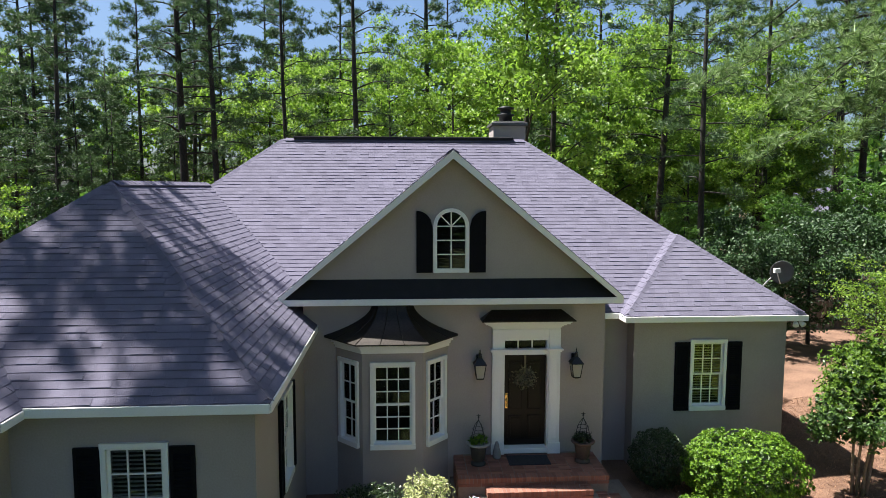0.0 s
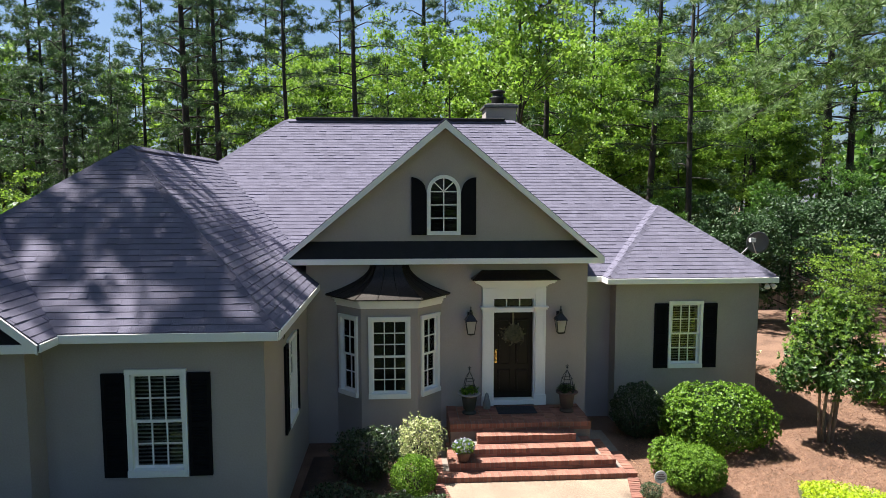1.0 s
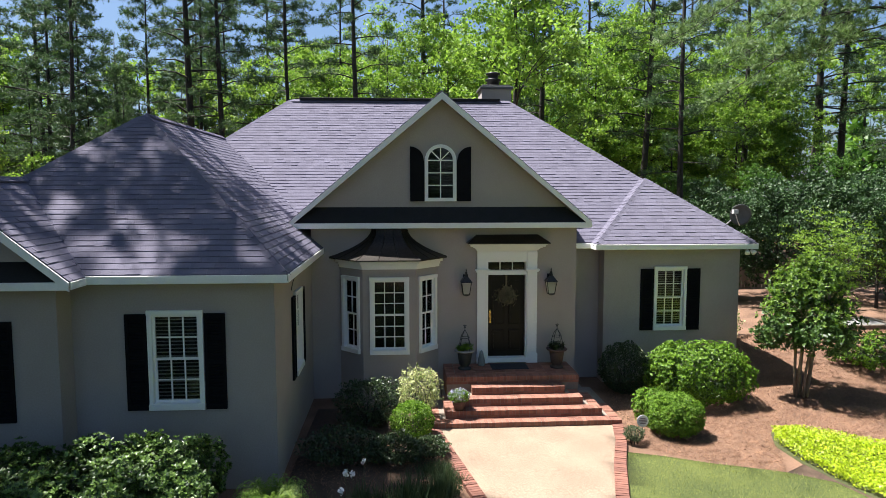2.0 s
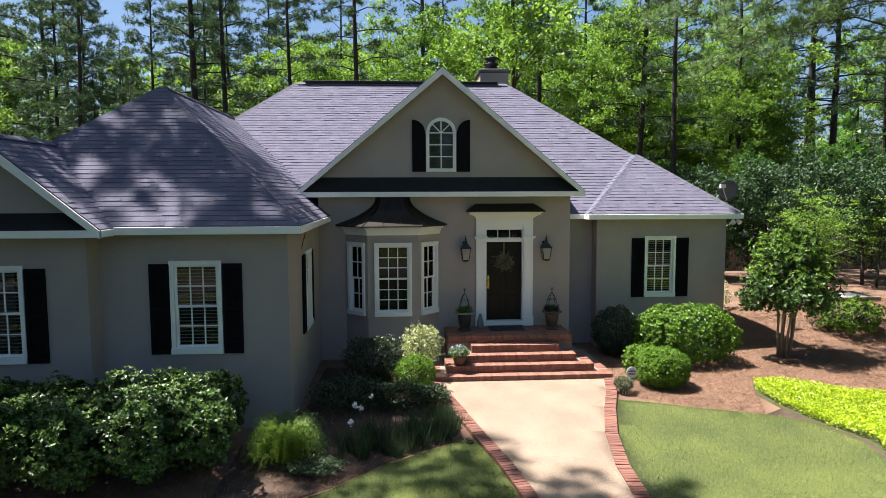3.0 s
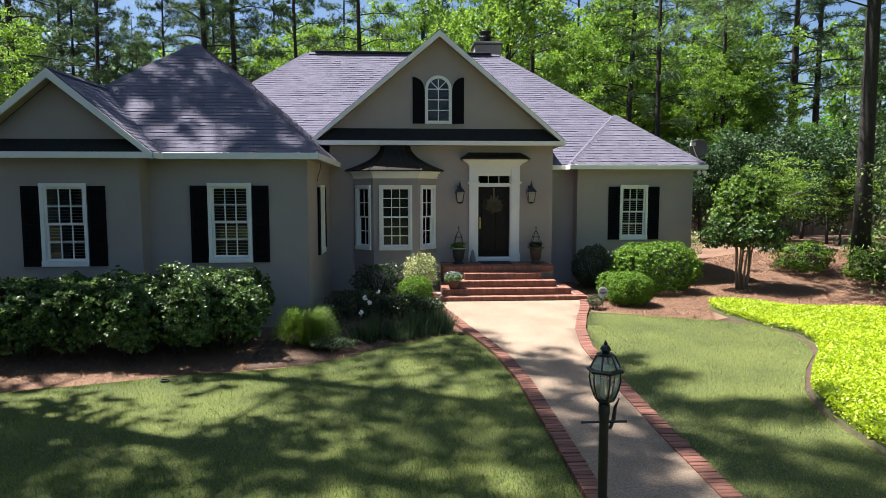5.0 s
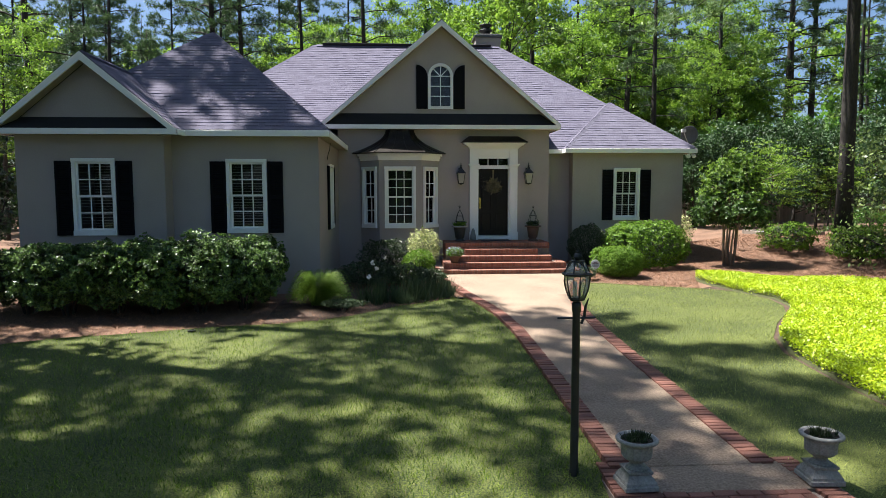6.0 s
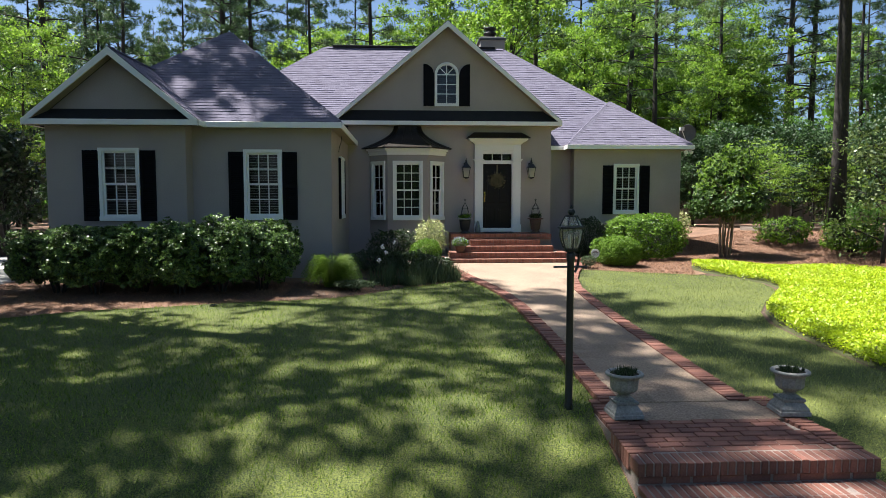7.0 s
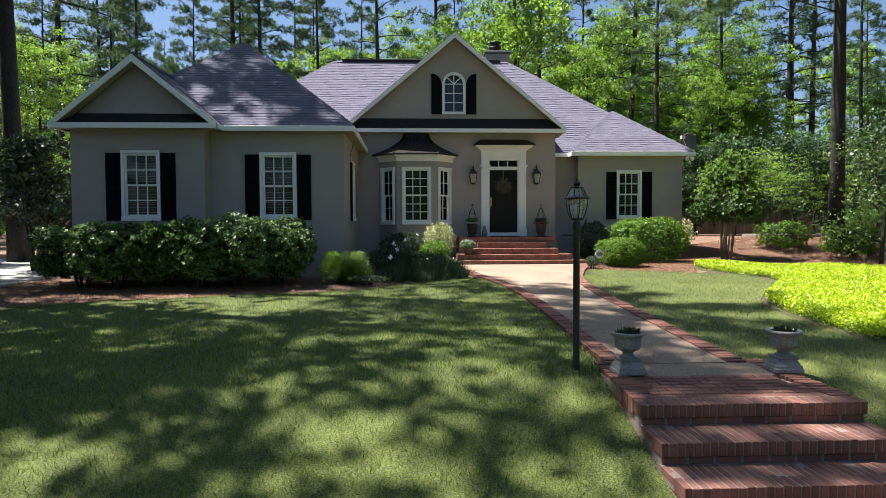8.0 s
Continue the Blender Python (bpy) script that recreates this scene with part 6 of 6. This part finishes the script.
plant_tree(b4, [(12.3, 16.0, 0, 0.72), (17.0, 15.5, 120, 0.7), (22.5, 18.5, 240, 0.8), (-18.5, 19, 90, 0.9), (-24, 16, 10, 1.0), (-13.0, 18.5, 160, 0.8), (27.5, 18, 0, 1.1), (-28.5, 20, 75, 1.05), (14.5, 7.0, 10, 0.62), (18.5, 8.5, 100, 0.75), (16.5, 2.5, 210, 0.7), (-33, 25, 0, 1.2), (10.0, 8.6, 40, 0.62), (12.2, 9.4, 150, 0.7), (8.6, 9.9, 260, 0.6), (15.2, 9.8, 310, 0.72), (-16.4, -1.2, 30, 0.62)])

b5 = broadleaf("far_tree", "broadleaf tree in fresh green leaf deep in the wood", 15, 0.17, 3.5, 4.0, 13, 25, M_LEAFY, 0.19, 5500, clump=0.65)
plant_tree(b5, [(27.5, 40, 15, 0.9), (20.5, 37, 200, 0.95), (-18, 40, 30, 1.05), (13, 42, 20, 1.2), (-4, 48, 80, 1.2), (7, 50, 10, 1.2), (-25, 44, 0, 1.1), (25, 58, 90, 1.3), (-12, 56, 170, 1.2), (-34, 40, 100, 1.2), (18.0, 44, 60, 1.3), (1.5, 38, 0, 1.2), (-9, 44, 130, 1.2), (-40, 40, 220, 1.3), (43, 46, 45, 1.3)])
b6 = broadleaf("unseen_tree", "unseen leafy tree added round the garden to cut sky light", 15.5, 0.2, 3.5, 4.2, 13, 26, M_LEAFG, 0.26, 3600, clump=0.75)

# far woods behind all
n = 60000
a = rnd.uniform(-0.95, 0.95, n)
dist = rnd.uniform(62, 90, n)
hh = 15 * rnd.uniform(0, 1, n) ** 1.2 * (0.55 + 0.45 * np.sin(a * 23) * np.sin(a * 41 + 1))
hh = hh * (1 - 0.85 * np.exp(-((a - 0.56) / 0.06) ** 2)) * (1 - 0.7 * np.exp(-((a + 0.36) / 0.05) ** 2))
c = np.stack([np.sin(a) * dist, np.cos(a) * dist - 10, 0.3 + np.abs(hh)], -1)
tagged(quads("far_woods", leaf_array(c, 0.42, 0.6, 0.3), M_LEAFG), "distant mixed green woods behind the garden", "woods", "", "stuff")

# the great pine at the side of the bed, with boughs that hang towards the house
big = pine("pine_tree", "great pine with a thick dark trunk beside the bed", 23, 0.235, 10.5, 6.3, 36, 31, 0.03, needle=0.25, width=0.010, blades_=36, tufts=34, droop=0.3, mat=M_PALENEEDLE, low=11, low_sector=(2.6, 3.9), low_z=(7.6, 10.8))
big.matrix_basis = pose(11.05, 0.35, gz(11.05, 0.35))

# the camellia in the bed
tree = thing("small_tree", "small multi-stemmed evergreen tree on pine straw", "tree", (6.8, -0.82, gz(6.8, -0.82)))
for i in range(7):
    bm = bmesh.new()
    a = i * 0.9 + 0.2
    o = Vector((0.13 * math.cos(a), 0.10 * math.sin(a), -0.08))
    e = Vector((0.55 * math.cos(a + 0.3) + 0.1, 0.5 * math.sin(a + 0.3), pyr.uniform(2.1, 2.7)))
    knee = Vector((0.20 * math.cos(a + 0.1) + 0.03, 0.17 * math.sin(a + 0.1), 1.05))
    tube(bm, [o, o.lerp(knee, 0.55) + Vector((pyr.uniform(-0.03, 0.03), pyr.uniform(-0.03, 0.03), 0)), knee, e], [0.036, 0.03, 0.025, 0.008], 7)
    for _ in range(6):
        f = knee.lerp(e, pyr.uniform(0.0, 0.8))
        g_ = f + Vector((pyr.gauss(0, 0.5), pyr.gauss(0, 0.45), pyr.uniform(0.1, 0.55)))
        tube(bm, [f, f.lerp(g_, 0.5) + Vector((0, 0, 0.05)), g_], [0.013, 0.009, 0.004], 4)
    part("stem", bm, M_STEM, tree, "pale smooth stem", True)
lobes = [(0.1, 0.0, 1.95, 0.85, 0.8), (-0.58, -0.1, 1.7, 0.58, 0.5), (0.7, 0.0, 1.7, 0.6, 0.5), (0.05, -0.55, 1.6, 0.66, 0.5), (0.1, 0.5, 1.75, 0.66, 0.55), (-0.2, 0.1, 2.55, 0.5, 0.42), (0.4, 0.0, 2.6, 0.5, 0.45), (-0.85, 0.05, 1.42, 0.36, 0.28), (0.95, 0.1, 1.4, 0.38, 0.28), (0.15, 0.0, 2.95, 0.3, 0.24)]
cs, os_ = [], []
for lx_, ly_, lz_, lr_, lh_ in lobes:
    k_ = int(620 * lr_ ** 1.6)
    d = rnd.normal(0, 1, (k_, 3))
    d /= np.linalg.norm(d, axis=1)[:, None]
    cs.append(np.array([lx_, ly_, lz_]) + d * np.array([lr_, lr_, lh_]) * rnd.uniform(0.55, 1.06, k_)[:, None])
    os_.append(d + np.array([0, 0, 0.3]))
c, o = np.concatenate(cs), np.concatenate(os_) + rnd.normal(0, 0.3, (sum(len(q) for q in cs), 3))
o /= np.linalg.norm(o, axis=1)[:, None]
gap = np.sin(c[:, 0] * 6.1) * np.sin(c[:, 1] * 5.3 + 1) * np.sin(c[:, 2] * 6.7 + 2) < 0.35
c, o = c[gap], o[gap]
quads("crown", sprig_array(c, o, 9, 0.10, 0.45), M_CAMELLIA, tree, "glossy green leaves")
# young leaves up high, in a brighter colour that stands for sunlight
high = (c[:, 2] > 1.7) & (rnd.uniform(0, 1, len(c)) < np.clip(c[:, 2] - 1.5, 0.1, 0.95))
quads("sunlit_growth", sprig_array(c[high] + np.array([0, 0, 0.08]) + o[high] * 0.12, o[high], 12, 0.085, 0.32), M_LEAFY, tree, "young leaves at the top, coloured brighter for the sun there")
shade_tree = broadleaf("young_tree", "young bright leafed tree beyond the bed", 3.6, 0.05, 1.2, 1.6, 13, 41, M_LEAFY, 0.05, 4300, clump=0.75, flat=0.35)
plant_tree(shade_tree, [(11.5, 5.2, 0, 0.85), (14.6, 6.4, 80, 0.8)])
mag = broadleaf("magnolia", "loose pale leafed evergreen shrub tree at the wood's edge", 3.9, 0.06, 0.4, 1.7, 14, 42, M_MAGNOLIA, 0.062, 3000, clump=0.8)
plant_tree(mag, [(10.4, -2.6, 0, 0.95)])
lau = broadleaf("laurel", "dark glossy small tree on several stems beside the driveway", 3.6, 0.05, 1.1, 0.95, 14, 43, M_DARKLEAF, 0.075, 4200, clump=1.0)
for dx, dy in ((0.14, 0.05), (-0.12, 0.08)):
    bm = bmesh.new()
    tube(bm, [(dx * 0.6, dy, -0.1), (dx * 1.5, dy * 1.5, 0.8), (dx * 3.5, dy * 3, 2.0)], [0.05, 0.04, 0.015], 7)
    part("stem", bm, M_BARK, lau, "", True)
plant_tree(lau, [(-12.75, -2.9, 0, 1.0)])

# trees beside the garage whose high crowns shade the lawn and the roof
rnd = np.random.default_rng(53)
wide_oak = broadleaf("oak_tree", "wide spreading oak whose limbs reach over the lawn", 21, 0.34, 10.5, 8.8, 17, 53, M_LEAFG, 0.16, 15000, forks=4, clump=0.33, up=0.55)
plant_tree(wide_oak, [(-14.94, -17.82, 83.9, 1.3), (-23.48, -8.74, 181.3, 1.26), (-18.93, -12.43, 241.0, 1.07)])
edge_pine = pine("pine_tree", "pine with a dark trunk beside the driveway", 31, 0.22, 17.0, 4.8, 34, 52, tufts=18, width=0.035)
plant_tree(edge_pine, [(-17.6, 0.42, 63.6, 1.09), (-12.93, -5.78, 112.9, 1.13), (-12.14, -7.85, 199.7, 1.31)])
# unseen trees added across the street and along both sides to cut sky light
UNSEEN_TREES = [(-22, -44, b6), (-11, -46, b6), (-1, -43, b6), (9, -45, b6), (19, -43, b6), (-32, -42, b6), (-5, -52, b6), (14, -54, b6), (29, -44, b6), (-16, -40, b6), (4, -41, b6), (24, -39, b6),
          (-22, -3, b6), (-24, -10, b6), (-21, -17, b6), (-25, -23, b6), (-30, -14, b6), (-29, -4, b6), (-23, 5, b6), (-18, -24, p2), (-20, -8, p1), (-27, -30, b6),
          (18, -6, b6), (21, -13, b6), (17, -19, b6), (23, -22, b6), (26, -8, b6), (20, 1, b6), (28, 2, b6), (16, -25, p2), (22, -28, b6), (30, -16, b6), (15.5, -12, p1)]
b6.matrix_basis = pose(-34, -40, gz(-34, -40))
for k_, (x, y, kind_) in enumerate(UNSEEN_TREES):
    copy_thing(kind_, pose(0, 0, 0)).matrix_basis = pose(x, y, gz(x, y), 0, 0, k_ * 77.0) @ Matrix.Scale(0.72 if y < -38 else 1.0 if x < -17 else 1.4, 4)
# unseen understory trees added to cover the bright horizon in window reflections
for k_ in range(13):
    x, y = -36 + k_ * 6.0, -46 - 3 * (k_ % 3)
    copy_thing(b4, pose(0, 0, 0)).matrix_basis = pose(x, y, gz(x, y), 0, 0, k_ * 51.0) @ Matrix.Scale(1.0, 4)

# ---- fence and the neighbour's house far off ----
fence = thing("fence", "low weathered wooden fence at the back of the bed", "fence")
x = 7.0
while x < 27:
    y = 11.6 + 0.02 * x
    part("board", boxes((x, x + 0.135, y, y + 0.02, gz(x, y) - 0.1, gz(x, y) + 1.15 + 0.02 * math.sin(x * 9))), M_FENCE, fence)
    x += 0.15
part("rail", boxes((7.0, 27.0, 12.16, 12.2, 0.75, 0.83)), M_FENCE, fence)
nb = thing("neighbour_house", "distant grey house with white windows among the trees", "house", (46, 56, 0.4), -12)
part("wall", boxes((-9, 9, -4, 4, -0.5, 3.4)), M_URN, nb)
bm = bmesh.new()
v = [bm.verts.new(p) for p in ((-9.6, -4.6, 3.4), (9.6, -4.6, 3.4), (9.6, 4.6, 3.4), (-9.6, 4.6, 3.4), (-6, 0, 6.6), (6, 0, 6.6))]
for f in ((0, 1, 5, 4), (1, 2, 5), (2, 3, 4, 5), (3, 0, 4), (3, 2, 1, 0)):
    bm.faces.new([v[i] for i in f])
part("roof", bm, M_SHINGLE, nb)
for x in (-6, -2.5, 1.5, 5.5):
    wv = part("window", boxes((x - 0.7, x + 0.7, -4.06, -3.98, 0.9, 2.6)), M_TRIM, nb)
    part("pane", boxes((x - 0.58, x + 0.58, -4.075, -4.065, 1.0, 2.5)), M_DARK, wv)
sheet("far_drive", [(30, 38), (70, 34), (70, 40), (32, 44)], 0.05, 4.0, M_CONCRETE, "sunlit pale drive far behind the trees", "driveway")

# ---- shingles that stand apart nearest to the camera ----
for k, (vs, fs) in enumerate(singles_b):
    raw("shingle", vs, fs, M_SHINGLE_PIECE, roof_b)
